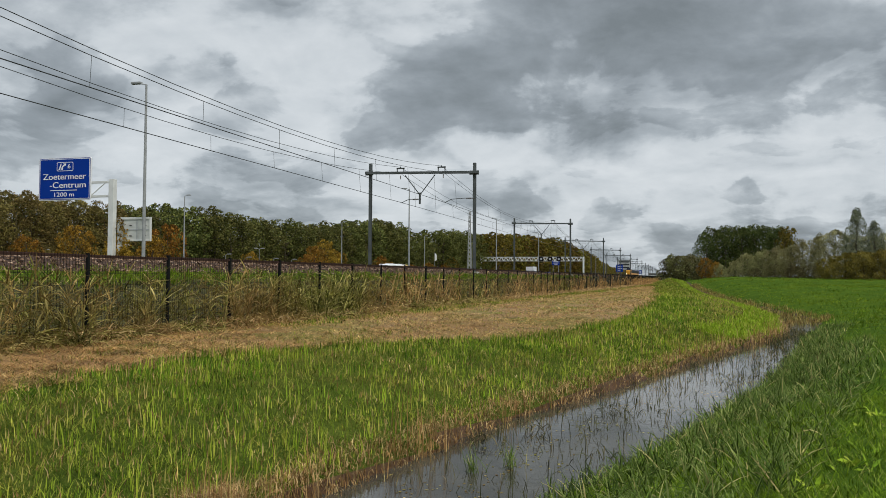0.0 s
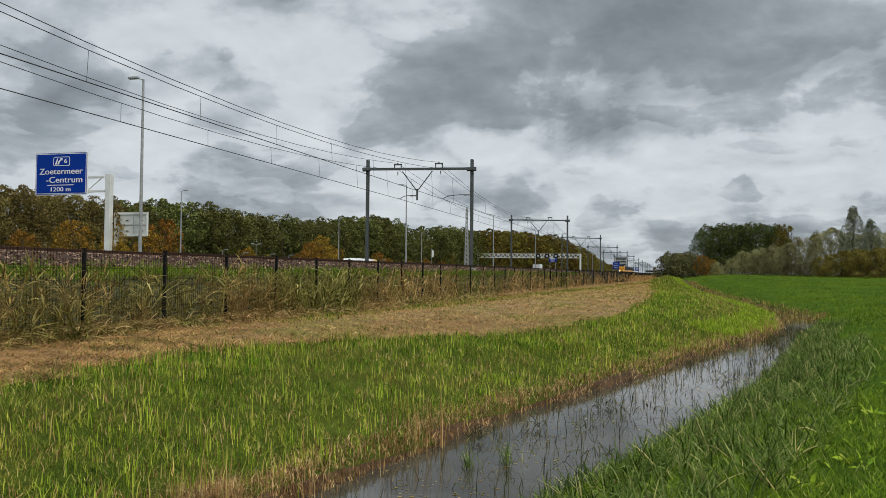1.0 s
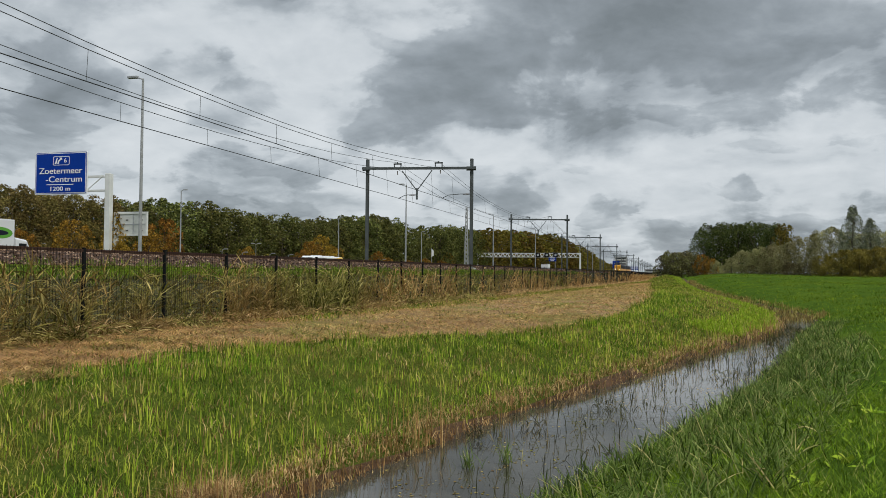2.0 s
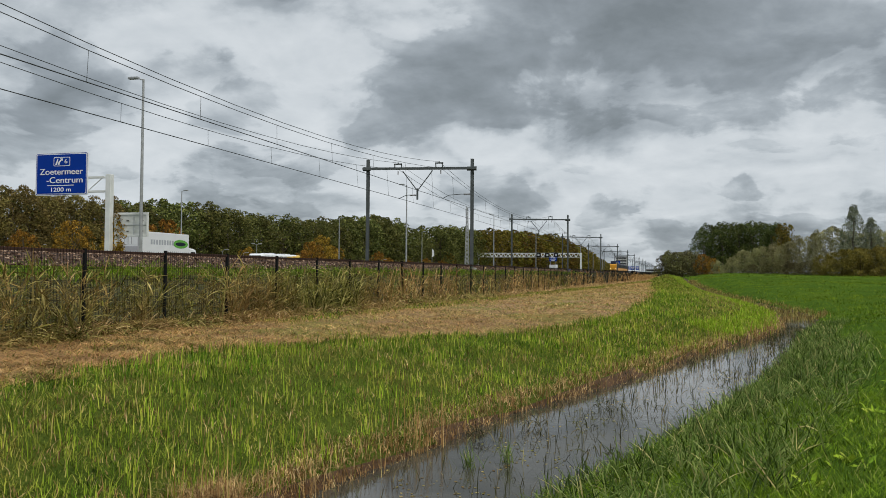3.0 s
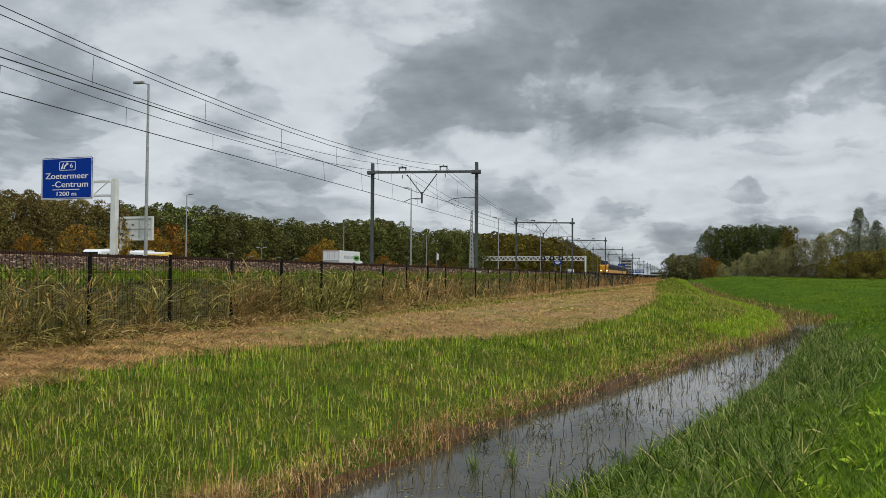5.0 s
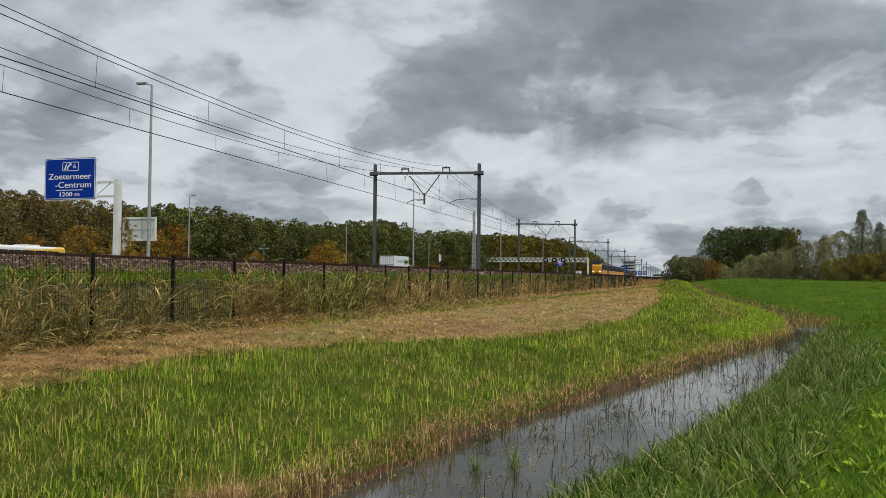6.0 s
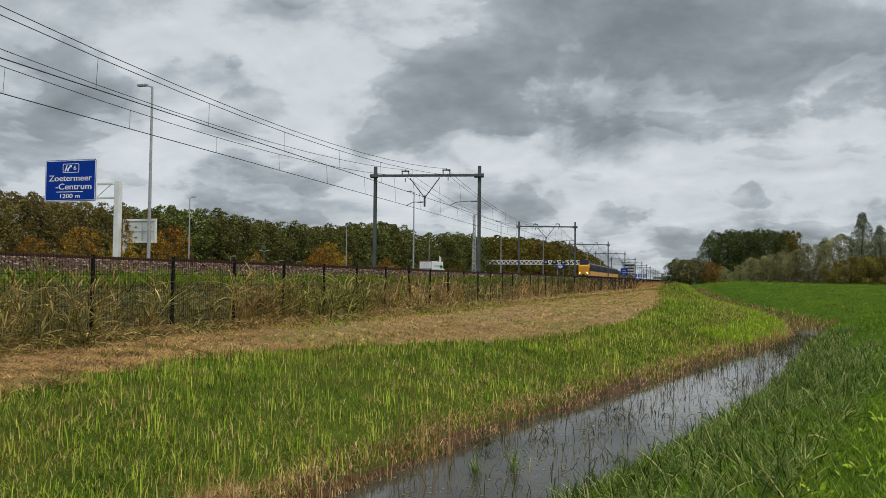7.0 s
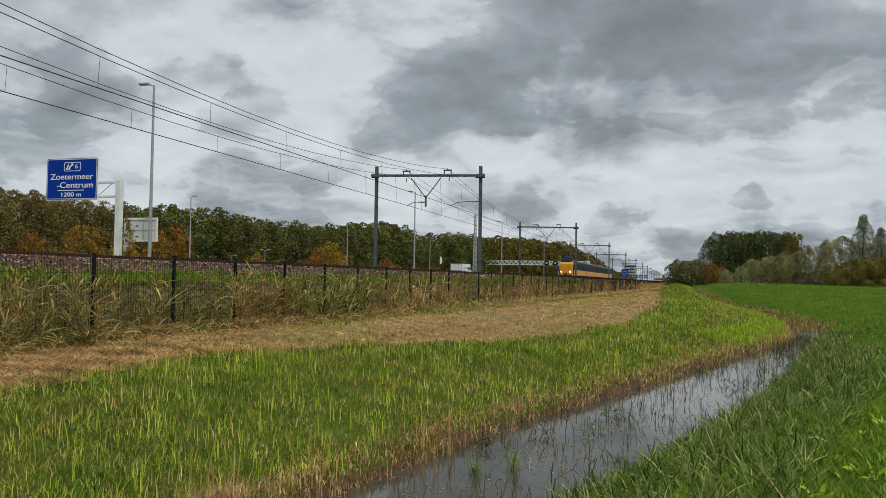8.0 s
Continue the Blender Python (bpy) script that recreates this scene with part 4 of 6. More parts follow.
# ---- trees ----
def leaf_quads(rng, centres, radii, per, size, heart):
    """Small leaf sprays on the outer sides of clumps, facing away from the crown's heart."""
    n = len(centres) * per
    c, r = np.repeat(centres, per, 0), np.repeat(radii, per)
    out = c - heart
    out /= np.linalg.norm(out, axis=1)[:, None] + 1e-6
    d = rng.normal(size=(n, 3)) + 0.75 * out + np.array([0, 0, 0.25])
    d /= np.linalg.norm(d, axis=1)[:, None]
    p = c + d * (r * (0.72 + 0.36 * rng.random(n)))[:, None]
    face = d + 0.55 * rng.normal(size=(n, 3))
    u = np.cross(face, rng.normal(size=(n, 3)))
    u /= np.linalg.norm(u, axis=1)[:, None] + 1e-6
    w = np.cross(face, u)
    w /= np.linalg.norm(w, axis=1)[:, None] + 1e-6
    s = size * (0.55 + 0.9 * rng.random(n))[:, None]
    q = np.stack([p - u * s, p - w * s * 0.6, p + u * s, p + w * s * 0.6], 1)
    return q.reshape(-1, 3)


def tree_mesh(seed, height, spread, form, leaf, mats, clumps=46, per=46, low=0.25, full=0.22):
    """Trunk with limbs, and a crown of many leaf sprays. Forms: round, column, bush, ragged."""
    rng = np.random.default_rng(seed)
    t = (np.arange(clumps) + rng.random(clumps)) / clumps
    if form == "bush":
        prof = np.sqrt(np.clip(1 - (t * 0.95) ** 2, 0.02, 1))
    elif form == "ragged":
        prof = np.clip((1 - t) ** 0.75 * 0.95 + 0.05, 0, 1) * (0.75 + 0.35 * rng.random(clumps))
    else:
        prof = np.sqrt(np.clip(1 - np.clip((t - 0.42) / 0.6, -0.8, 1) ** 2, 0.05, 1))
    ang = np.arange(clumps) * 2.39996 + 0.5 * rng.normal(size=clumps)
    rad = spread * prof * np.where(rng.random(clumps) < 0.78, 0.78 + 0.24 * rng.random(clumps), 0.4)
    z = height * (low + (1 - low) * t) * 0.95
    cl = np.stack([rad * np.cos(ang), rad * np.sin(ang), z], -1)
    cr = spread * (full + 0.16 * rng.random(clumps)) * np.where(t > 0.85, 0.7, 1.0)
    heart = np.stack([np.zeros(clumps), np.zeros(clumps), z * 0.75], -1)
    crown = leaf_quads(rng, cl, cr, per, leaf, np.repeat(heart, per, 0))
    crown[:, 2] = np.clip(crown[:, 2], 0.1, None)
    cm = mesh_arrays("crown", crown, np.arange(len(crown)).reshape(-1, 4), mats)
    bm = bmesh.new()
    top = height * 0.8
    rod(bm, (0, 0, -0.3), (0.1 * spread * 0.3, 0, top * 0.5), height * 0.018 + 0.05, height * 0.011 + 0.03, 7)
    rod(bm, (0.1 * spread * 0.3, 0, top * 0.5), (0, 0.05 * spread, top), height * 0.011 + 0.03, 0.04, 6)
    for i in range(0, clumps, max(1, clumps // 9)):
        rod(bm, Vector((0, 0, max(0.2, cl[i][2] * 0.62))), Vector(cl[i]), height * 0.006 + 0.02, 0.02, 5)
    return finish(bm, "trunk", BARK), cm


def tree_kind(name, label, category, group, forms):
    return dict(name=name, label=label, category=category, group=group, forms=forms)


KINDS = {
    "dark": tree_kind("broadleaf_tree", "dark green broadleaf tree in a dense woodland edge", "tree", "woodland edge", [tree_mesh(s, 15, 4.6, "round", 0.23, LEAF_DARK, 54, 66, 0.08, 0.27) for s in (1, 2, 3)]),
    "olive": tree_kind("poplar_tree", "olive to yellow autumn poplar in a dense row", "tree", "poplar row", [tree_mesh(s, 20, 4.4, "round", 0.42, LEAF_OLIVE, 44, 36, 0.06, 0.27) for s in (4, 5, 6)]),
    "russet": tree_kind("oak_tree", "olive-brown fading broadleaf tree", "tree", "woodland edge", [tree_mesh(s, 15, 4.8, "bush", 0.17, LEAF_RUSSET, 50, 150, 0.03, 0.26) for s in (31, 32)]),
    "back": tree_kind("broadleaf_tree", "dark green broadleaf tree deep in the wood", "tree", "woodland", [tree_mesh(s, 15, 4.8, "round", 0.36, LEAF_DARK, 40, 30, 0.3) for s in (41, 42)]),
    "rust": tree_kind("maple_tree", "rust-orange autumn tree before darker woods", "tree", "autumn trees", [tree_mesh(s, 7, 3.0, "round", 0.16, LEAF_RUST, 44, 66, 0.05) for s in (7, 8, 9)]),
    "grey": tree_kind("willow_tree", "grey-green windblown willow beside the meadow", "tree", "willows", [tree_mesh(s, 9, 4.4, "bush", 0.14, LEAF_GREY, 46, 160, 0.03, 0.27) for s in (10, 11, 12)]),
    "brown": tree_kind("shrub", "brown and dark green thicket shrub", "shrub", "thicket", [tree_mesh(s, 6, 3.6, "bush", 0.15, LEAF_BROWN, 40, 110, 0.02, 0.27) for s in (13, 14)]),
    "gold": tree_kind("golden_shrub", "golden brown autumn shrub at the meadow edge", "shrub", "thicket", [tree_mesh(s, 6, 3.6, "bush", 0.13, LEAF_GOLD, 40, 140, 0.02, 0.27) for s in (15, 16)]),
    "edge": tree_kind("shrub", "low olive and brown shrub at the foot of the wood", "shrub", "wood edge shrubs", [tree_mesh(s, 6, 3.6, "bush", 0.30, m, 26, 42, 0.02, 0.27) for s, m in ((51, LEAF_BROWN), (52, LEAF_GOLD), (53, LEAF_BROWN))]),
    "ragged": tree_kind("white_poplar", "tall ragged grey-green poplar bent by wind", "tree", "", [tree_mesh(s, 17, 4.6, "ragged", 0.13, LEAF_BLUE, 120, 95, 0.04, 0.17) for s in (17, 18)]),
    "block": tree_kind("plane_tree", "dark green flat-topped tree in a close block", "tree", "tree block", [tree_mesh(s, 18, 4.8, "round", 0.20, LEAF_BLOCK, 60, 100, 0.08, 0.27) for s in (19, 20)]),
}
FIRST = {}
tree_rng = random.Random(11)


def plant(kind, x, y, h, wide=1.0, form=None):
    k = KINDS[kind]
    i = tree_rng.randrange(len(k["forms"])) if form is None else form
    trunk, crown = k["forms"][i]
    full = max(v.co.z for v in crown.vertices) if (kind, i) not in FIRST else FIRST[(kind, i)]
    FIRST[(kind, i)] = full
    s = h / full
    ob = thing(k["name"], k["label"], k["category"], k["group"])
    ob.matrix_basis = pose(x, y, float(land(x, y)) - 0.05, 0, 0, tree_rng.uniform(0, 360)) @ Matrix.Diagonal((s * wide, s * wide, s, 1))
    part("trunk", trunk, None, ob)
    part("crown", crown, None, ob)
    return ob


def wood_edge(y):
    return float(np.interp(y, [20, 200, 300, 400, 500, 600, 750, 1000, 1400], [-106, -104, -97, -83, -70, -62, -56, -48, -40]))


def wood_top(y):
    return float(np.interp(y, [20, 110, 133, 141, 157, 168, 178, 206, 226, 237, 249, 262, 286, 303, 309, 318, 323, 336, 362, 399, 446, 504, 577, 660, 758, 1000],
                           [14, 16.0, 15.8, 15.6, 17.4, 17.8, 16.9, 17.0, 16.8, 17.6, 19.6, 21.0, 21.8, 20.0, 15.0, 15.0, 20.2, 21.9, 22.2, 23.2, 25.0, 25.5, 23.0, 18.2, 12.2, 9]))


y = 62.0
while y < 1000:
    gap = 4.6 + y * 0.009 if y < 375 else 5.4 + y * 0.012
    kind = "russet" if y < 136 else "dark" if y < 375 else "olive"
    for row in range(2 if y < 620 else 1):
        h = wood_top(y) * tree_rng.uniform(0.96, 1.04)
        plant(kind if row == 0 or y > 375 else "back", wood_edge(y) - row * 6.5 + tree_rng.uniform(-1.5, 1.5), y + tree_rng.uniform(-1.0, 1.0), h - 1.0, (0.72 if 305 < y < 322 else 1.0) * (1.15 if kind != "olive" else 1.35))
    if tree_rng.random() < (0.7 if y < 330 else 0.3):
        plant("edge", wood_edge(y) + 5 + tree_rng.uniform(-1, 1), y, tree_rng.uniform(3, 5.5), 1.2)
    y += gap
for x, y, h, w in ((-88, 96, 6.4, 0.8), (-88, 106, 8.4, 0.8), (-88, 82, 6.0, 0.9), (-91, 134, 10.4, 0.75), (-90, 128, 8.0, 0.8), (-88, 200, 10.4, 0.8), (-88, 193, 8.4, 0.9), (-88, 207, 8.0, 0.9), (-87, 186, 6.0, 1.0),
                   (-88, 244, 7.2, 0.9), (-88, 253, 5.4, 1.0), (-88, 330, 9.0, 0.8), (-88, 296, 6.0, 1.0), (-88, 318, 5.5, 1.2), (-88, 160, 6.0, 0.8), (-88, 275, 5.0, 1.2), (-86, 345, 5.0, 1.2), (-87, 114, 7.0, 0.9)):
    plant("rust", x, y, h, w)

# trees beyond the meadow
for i in range(15):
    plant("block", 9.6 + i * 1.45 + tree_rng.uniform(-0.4, 0.4), 236 + (i % 3) * 5, (tree_rng.uniform(15.2, 16.2) - 1.3) * (0.9 if i in (0, 14) else 1), 0.98)
plant("olive", 30.4, 233, 13.7, 0.66)
plant("olive", 28.6, 231, 13.3, 0.66)
for x, y, h, w in ((-0.2, 186, 5.8, 0.9), (1.2, 183, 7.0, 1.0), (2.9, 184, 7.2, 1.0), (4.6, 185, 6.8, 1.0), (6.6, 187, 4.2, 1.0), (9, 186, 3.8, 1.1), (12, 184, 3.6, 1.1)):
    plant("brown", x, y, h - float(far_rise(x, y)), w * 1.15)
plant("rust", 6.9, 180, 4.6, 0.8)
plant("rust", 9.0, 178, 3.6, 0.8)
for x, y, h, w in ((9.6, 176, 4.4, 0.8), (12.2, 172, 5.0, 0.8), (14.2, 168, 6.2, 0.8), (16.6, 166, 6.8, 0.8), (18.8, 164, 7.4, 0.8), (20.8, 160, 7.4, 0.75), (22.6, 158, 8.4, 0.7), (24.6, 154, 9.2, 0.7), (26.6, 152, 9.8, 0.7), (29.0, 150, 8.8, 0.7), (31.5, 150, 8.6, 0.8), (34, 150, 9, 0.8), (36.5, 150, 9, 0.8)):
    plant("grey", x, y, h - float(far_rise(x, y)), w * 1.15)
for x, y, h, w in ((14.5, 158, 3.2, 1.1), (17.4, 154, 3.8, 1.1), (20.2, 150, 3.6, 1.1), (22.6, 146, 3.8, 1.1)):
    plant("brown", x, y, h - float(far_rise(x, y)), w * 1.15)
for x, y, h, w in ((23.8, 140, 4.6, 0.8), (25.8, 138, 5.4, 0.9), (28.0, 136, 5.6, 0.9), (30.6, 135, 5.8, 0.9), (33.4, 134, 6.4, 0.9), (36, 134, 6, 0.9)):
    plant("gold", x, y, h - float(far_rise(x, y)), w * 1.2)
for x, y, h, w in ((29.0, 146, 12.9, 0.85), (31.8, 147, 10.8, 0.95)):
    plant("ragged", x, y, h - float(far_rise(x, y)), w * 1.05)


build_board_gantry()
build_banner()
build_climber()


# ---- low growth ----
def blades(rng, base, height, width, lean, mats, name, label, category, flat=None):
    """Bent grass blades: two segments each, joined in one mesh."""
    n = len(base)
    a = rng.random(n) * 2 * np.pi
    side = np.stack([np.cos(a), np.sin(a), np.zeros(n)], -1)
    b = a + np.pi / 2 + rng.normal(size=n) * 0.5
    bend = np.stack([np.cos(b), np.sin(b), np.zeros(n)], -1) * (height * lean)[:, None]
    up = np.zeros((n, 3))
    up[:, 2] = height
    w = (side * width[:, None]) / 2
    if flat:
        tip = base + up + bend
        v = np.stack([base - w, base + w, tip + w * 0.25, tip - w * 0.25], 1).reshape(-1, 3)
        return tagged(new(name, mesh_arrays(name, v, np.arange(4 * n).reshape(-1, 4), mats)), label, category, kind="stuff")
    mid = base + up * 0.55 + bend * 0.3
    drop = np.zeros((n, 3))
    drop[:, 2] = -height * np.clip(lean - 0.3, 0, 2) * 0.45
    tip = base + up + bend + drop
    v = np.stack([base - w, base + w, mid + w * 0.8, mid - w * 0.8, tip + w * 0.12, tip - w * 0.12], 1).reshape(-1, 3)
    i = np.arange(n)[:, None] * 6
    q = np.stack([i + np.array([0, 1, 2, 3]), i + np.array([3, 2, 4, 5])], 1).reshape(-1, 4)
    return tagged(new(name, mesh_arrays(name, v, q, mats, True)), label, category, kind="stuff")


def arches(rng, base, length, width, way, rise, fall, mats, name, label, category):
    """Long leaves that rise and arch over: four segments each, joined in one mesh."""
    n, k = len(base), 5
    f = np.linspace(0, 1, k)[None, :]
    run = np.stack([np.cos(way), np.sin(way), np.zeros(n)], -1)
    side = np.stack([-np.sin(way), np.cos(way), 0.5 * rng.normal(size=n)], -1)
    side /= np.linalg.norm(side, axis=1)[:, None]
    out = length[:, None] * f * np.sqrt(np.clip(1 - np.minimum(rise, 0.97) ** 2, 0.05, 1))[:, None]
    up = length[:, None] * (rise[:, None] * f - fall[:, None] * f ** 2)
    p = base[:, None] + run[:, None] * out[..., None] + np.array([0, 0, 1.0]) * up[..., None]
    p[..., 2] = np.maximum(p[..., 2], base[:, None, 2] * 0 + np.minimum(base[:, 2], land(base[:, 0], base[:, 1]))[:, None] + 0.015)
    w = side[:, None] * (width[:, None] * np.array([0.55, 1.0, 0.9, 0.6, 0.08])[None] / 2)[..., None]
    v = np.stack([p - w, p + w], 2).reshape(-1, 3)
    i = (np.arange(n) * 2 * k)[:, None, None] + (np.arange(k - 1) * 2)[None, :, None] + np.array([0, 1, 3, 2])[None, None]
    return tagged(new(name, mesh_arrays(name, v, i.reshape(-1, 4), mats, True)), label, category, kind="stuff")


def reed_clumps(rng, clumps, stems, leaves, y0, y1, lo, hi, tall, reach, name, label, mats):
    """Reeds in clumps: each stem leans with its clump and carries arching leaves."""
    cx, cy = scatter(rng, clumps, y0, y1, lo, hi, 1.5)
    lean = rng.normal(size=(clumps, 2)) * 0.22
    sx, sy = np.repeat(cx, stems) + rng.normal(size=clumps * stems) * 0.16, np.repeat(cy, stems) + rng.normal(size=clumps * stems) * 0.2
    sl = np.repeat(lean, stems, 0) + rng.normal(size=(clumps * stems, 2)) * 0.18
    sh = tall * (0.45 + 0.6 * rng.random(clumps * stems))
    f = rng.random(clumps * stems * leaves) ** 0.8
    bx, by = np.repeat(sx, leaves), np.repeat(sy, leaves)
    h = np.repeat(sh, leaves) * f
    b = np.stack([bx + np.repeat(sl[:, 0], leaves) * h, by + np.repeat(sl[:, 1], leaves) * h, land(bx, by) + h * 0.95], -1)
    n = len(b)
    arches(rng, b, reach * (0.45 + 0.75 * rng.random(n)), 0.009 + 0.016 * rng.random(n) + by * 0.0002, np.repeat(rng.random(clumps * stems) * 6.28, leaves) + 0.7 * rng.normal(size=n), 0.30 + 0.65 * rng.random(n), 0.05 + 0.55 * rng.random(n) ** 1.5, mats, name, label, "reed")
    g = np.stack([sx, sy, land(sx, sy) - 0.02], -1)
    n = len(g)
    side = np.stack([np.ones(n), np.zeros(n), np.zeros(n)], -1) * (0.004 + sy * 0.00012)[:, None]
    tip = g + np.stack([sl[:, 0] * sh, sl[:, 1] * sh, sh], -1)
    v = np.stack([g - side, g + side, tip + side * 0.6, tip - side * 0.6], 1).reshape(-1, 3)
    tagged(new(name + "_stems", mesh_arrays(name, v, np.arange(4 * n).reshape(-1, 4), mats)), "thin leaning reed stems along the fence", "reed", kind="stuff")


def scatter(rng, n, y0, y1, x_lo, x_hi, power=1.6):
    """Spots between two lines along the ditch, denser towards the near end."""
    y = y0 + (y1 - y0) * rng.random(n) ** power
    lo, hi = x_lo(y), x_hi(y)
    x = lo + (hi - lo) * rng.random(n)
    return x, y


def tufted(rng, x, y, size, share=0.8):
    """Draw most spots together into tufts."""
    n = len(x)
    m = max(1, n // 14)
    pick = rng.integers(0, m, n)
    go = rng.random(n) < share
    r = size * (1 + 0.03 * y[pick])
    x = np.where(go, x[pick] + rng.normal(size=n) * r, x)
    y = np.where(go, y[pick] + rng.normal(size=n) * r, y)
    return x, y


def spots(x, y):
    return np.stack([x, y, land(x, y) - 0.02], -1)


def ditch_l(y):
    return np.interp(y, DITCH_Y, DITCH_L)


def ditch_r(y):
    return np.interp(y, DITCH_Y, DITCH_R)


def hay_x(y):
    return np.interp(y, HAY_Y, HAY_X)


def ribbon(rng, n, y0, y1, lo, hi, power, h0, h1, hp, w0, w1, wy, l0, l1, mats, name, label, category, flat=False, drift=0.0):
    """Blades strewn over a strip: heights h0..h1, widths w0..w1 plus wy per metre away, leans l0..l1."""
    x, y = tufted(rng, *scatter(rng, n, y0, y1, lo, hi, power), 0.07)
    keep = np.hypot(x, y) > 2.0
    if drift:
        keep &= 0.5 + 0.5 * lumps(x * 0.9 + 1.3, y * 0.55) + 0.35 * rng.normal(size=n) > drift
    x, y = x[keep], y[keep]
    n = len(x)
    h = h0 + (h1 - h0) * rng.random(n) ** hp
    b = spots(x, y)
    b[:, 2] = np.maximum(b[:, 2], WATER_Z - 0.06)
    return blades(rng, b, h, w0 + (w1 - w0) * rng.random(n) + y * wy, l0 + (l1 - l0) * rng.random(n), mats, name, label, category, flat)


def grow():
    rng = np.random.default_rng(21)
    edge = lambda q: ditch_l(q) - 0.1
    fx = lambda a: (lambda q: fence_x(q) + a)
    # far bank: a dense short sward, then upright pale blades in drifts
    ribbon(rng, 100000, 4.2, 75, hay_x, edge, 2.1, 0.03, 0.11, 1.3, 0.004, 0.009, 0.0004, 0.2, 1.6, SWARD, "bank_sward", "dense short green grass on the bank", "grass", True)
    ribbon(rng, 24000, 60, 330, hay_x, edge, 1.5, 0.05, 0.20, 1.2, 0.02, 0.03, 0.0007, 0.1, 0.9, SWARD, "distant_bank_grass", "green bank grass running towards the horizon", "grass", True)
    ribbon(rng, 26000, 4.2, 75, lambda q: hay_x(q) + 0.3, edge, 1.6, 0.06, 0.22, 1.6, 0.004, 0.009, 0.0004, 0.03, 0.40, GRASS, "bank_grass", "upright yellow-green blades on the bank", "grass", False, 0.56)
    ribbon(rng, 15000, 8, 48, lambda q: hay_x(q) + 0.1, lambda q: hay_x(q) + 2.4, 1.3, 0.07, 0.19, 1.2, 0.005, 0.010, 0.0004, 0.03, 0.6, LUSH, "lush_grass", "bright green upright grass beside the cut hay", "grass", False, 0.50)
    ribbon(rng, 4200, 5.5, 30, lambda q: hay_x(q) + 0.3, edge, 1.2, 0.14, 0.29, 1.0, 0.006, 0.011, 0.0003, 0.02, 0.30, GRASS, "pale_reed_shoots", "tall pale green shoots standing in the bank grass", "grass", False, 0.66)
    ribbon(rng, 14000, 4.2, 60, lambda q: np.maximum(hay_x(q) + 0.2, ditch_l(q) - 4.0), edge, 1.8, 0.05, 0.15, 1.2, 0.005, 0.009, 0.0004, 0.1, 0.9, DRY, "bank_stubble", "dry brown stubble in the bank grass", "stubble", False, 0.46)
    # mown verge
    ribbon(rng, 30000, 5, 80, fx(0.4), hay_x, 1.6, 0.03, 0.09, 1.2, 0.007, 0.012, 0.0005, 0.3, 1.2, SWARD, "verge_grass", "short green grass growing through cut hay", "grass", True, 0.44)
    ribbon(rng, 16000, 16, 130, fx(0.6), lambda q: fence_x(q) + 1.5 + 0.012 * q, 1.3, 0.04, 0.12, 1.2, 0.012, 0.02, 0.0006, 0.3, 1.1, SWARD, "fence_foot_grass", "green grass strip between fence and hay", "grass", True, 0.33)
    x, y = scatter(rng, 90000, 5, 100, fx(0.1), lambda q: hay_x(q) + 0.3 + 0.3 * lumps(q * 2.1, q), 2.4)
    keep = lumps(x * 0.55 + 0.8, y * 0.38) + 0.35 * rng.normal(size=len(x)) > -0.25
    x, y = x[keep], y[keep]
    n = len(x)
    blades(rng, spots(x, y) + np.array([0, 0, 0.03]), 0.012 + 0.05 * rng.random(n), 0.005 + 0.008 * rng.random(n) + y * 0.0005, 1.5 + 4.0 * rng.random(n), HAY, "cut_hay", "pale brown cut hay lying on the mown verge", "hay", True)
    x, y = scatter(rng, 42000, 5, 24, fx(0.1), lambda q: hay_x(q) + 0.2 + 0.3 * lumps(q * 2.1, q), 1.3)
    n = len(x)
    blades(rng, spots(x, y) + np.array([0, 0, 0.035]), 0.008 + 0.04 * rng.random(n), 0.004 + 0.006 * rng.random(n), 2.0 + 5.0 * rng.random(n), HAY, "loose_straw", "fine strands of straw over the cut hay", "hay", True)
    ribbon(rng, 12000, 90, 330, fx(0.3), hay_x, 1.3, 0.02, 0.08, 1.2, 0.04, 0.06, 0.0006, 1.0, 3.0, HAY, "distant_hay", "pale cut hay far along the verge", "hay", True)
    # water's edge
    ribbon(rng, 18000, 4.5, 40, lambda q: ditch_l(q) - 0.42 - 0.25 * lumps(q * 1.7, q * 0.9), lambda q: ditch_l(q) + 0.12, 1.5, 0.03, 0.14, 1.5, 0.005, 0.010, 0.0003, 0.2, 1.2, DRY, "dry_fringe", "dry brown stalks along the water edge", "dry grass")
    ribbon(rng, 420, 4.8, 30, lambda q: ditch_l(q) - 0.2, lambda q: ditch_l(q) + 0.3, 1.3, 0.3, 0.8, 1.5, 0.004, 0.006, 0.0002, 0.05, 0.4, HAY, "tall_stalks", "pale bare reed stalks at the water edge", "reed")
    # meadow side: short turf, coarse sedge along the water
    ribbon(rng, 80000, 2.0, 45, lambda q: np.maximum(ditch_r(q) + 0.05, -1.6), lambda q: ditch_r(q) + 3 + q * 0.75, 1.8, 0.04, 0.12, 1.3, 0.005, 0.010, 0.0004, 0.4, 1.6, MEADOW, "meadow_grass", "lush green meadow grass", "grass", True)
    ribbon(rng, 60000, 2.2, 12, lambda q: np.maximum(ditch_r(q) + 0.2, -1.4), lambda q: ditch_r(q) + 3 + q * 0.75, 1.2, 0.04, 0.12, 1.3, 0.004, 0.009, 0.0003, 0.5, 1.8, MEADOW, "near_meadow_grass", "thick green meadow grass beside the ditch", "grass", True)
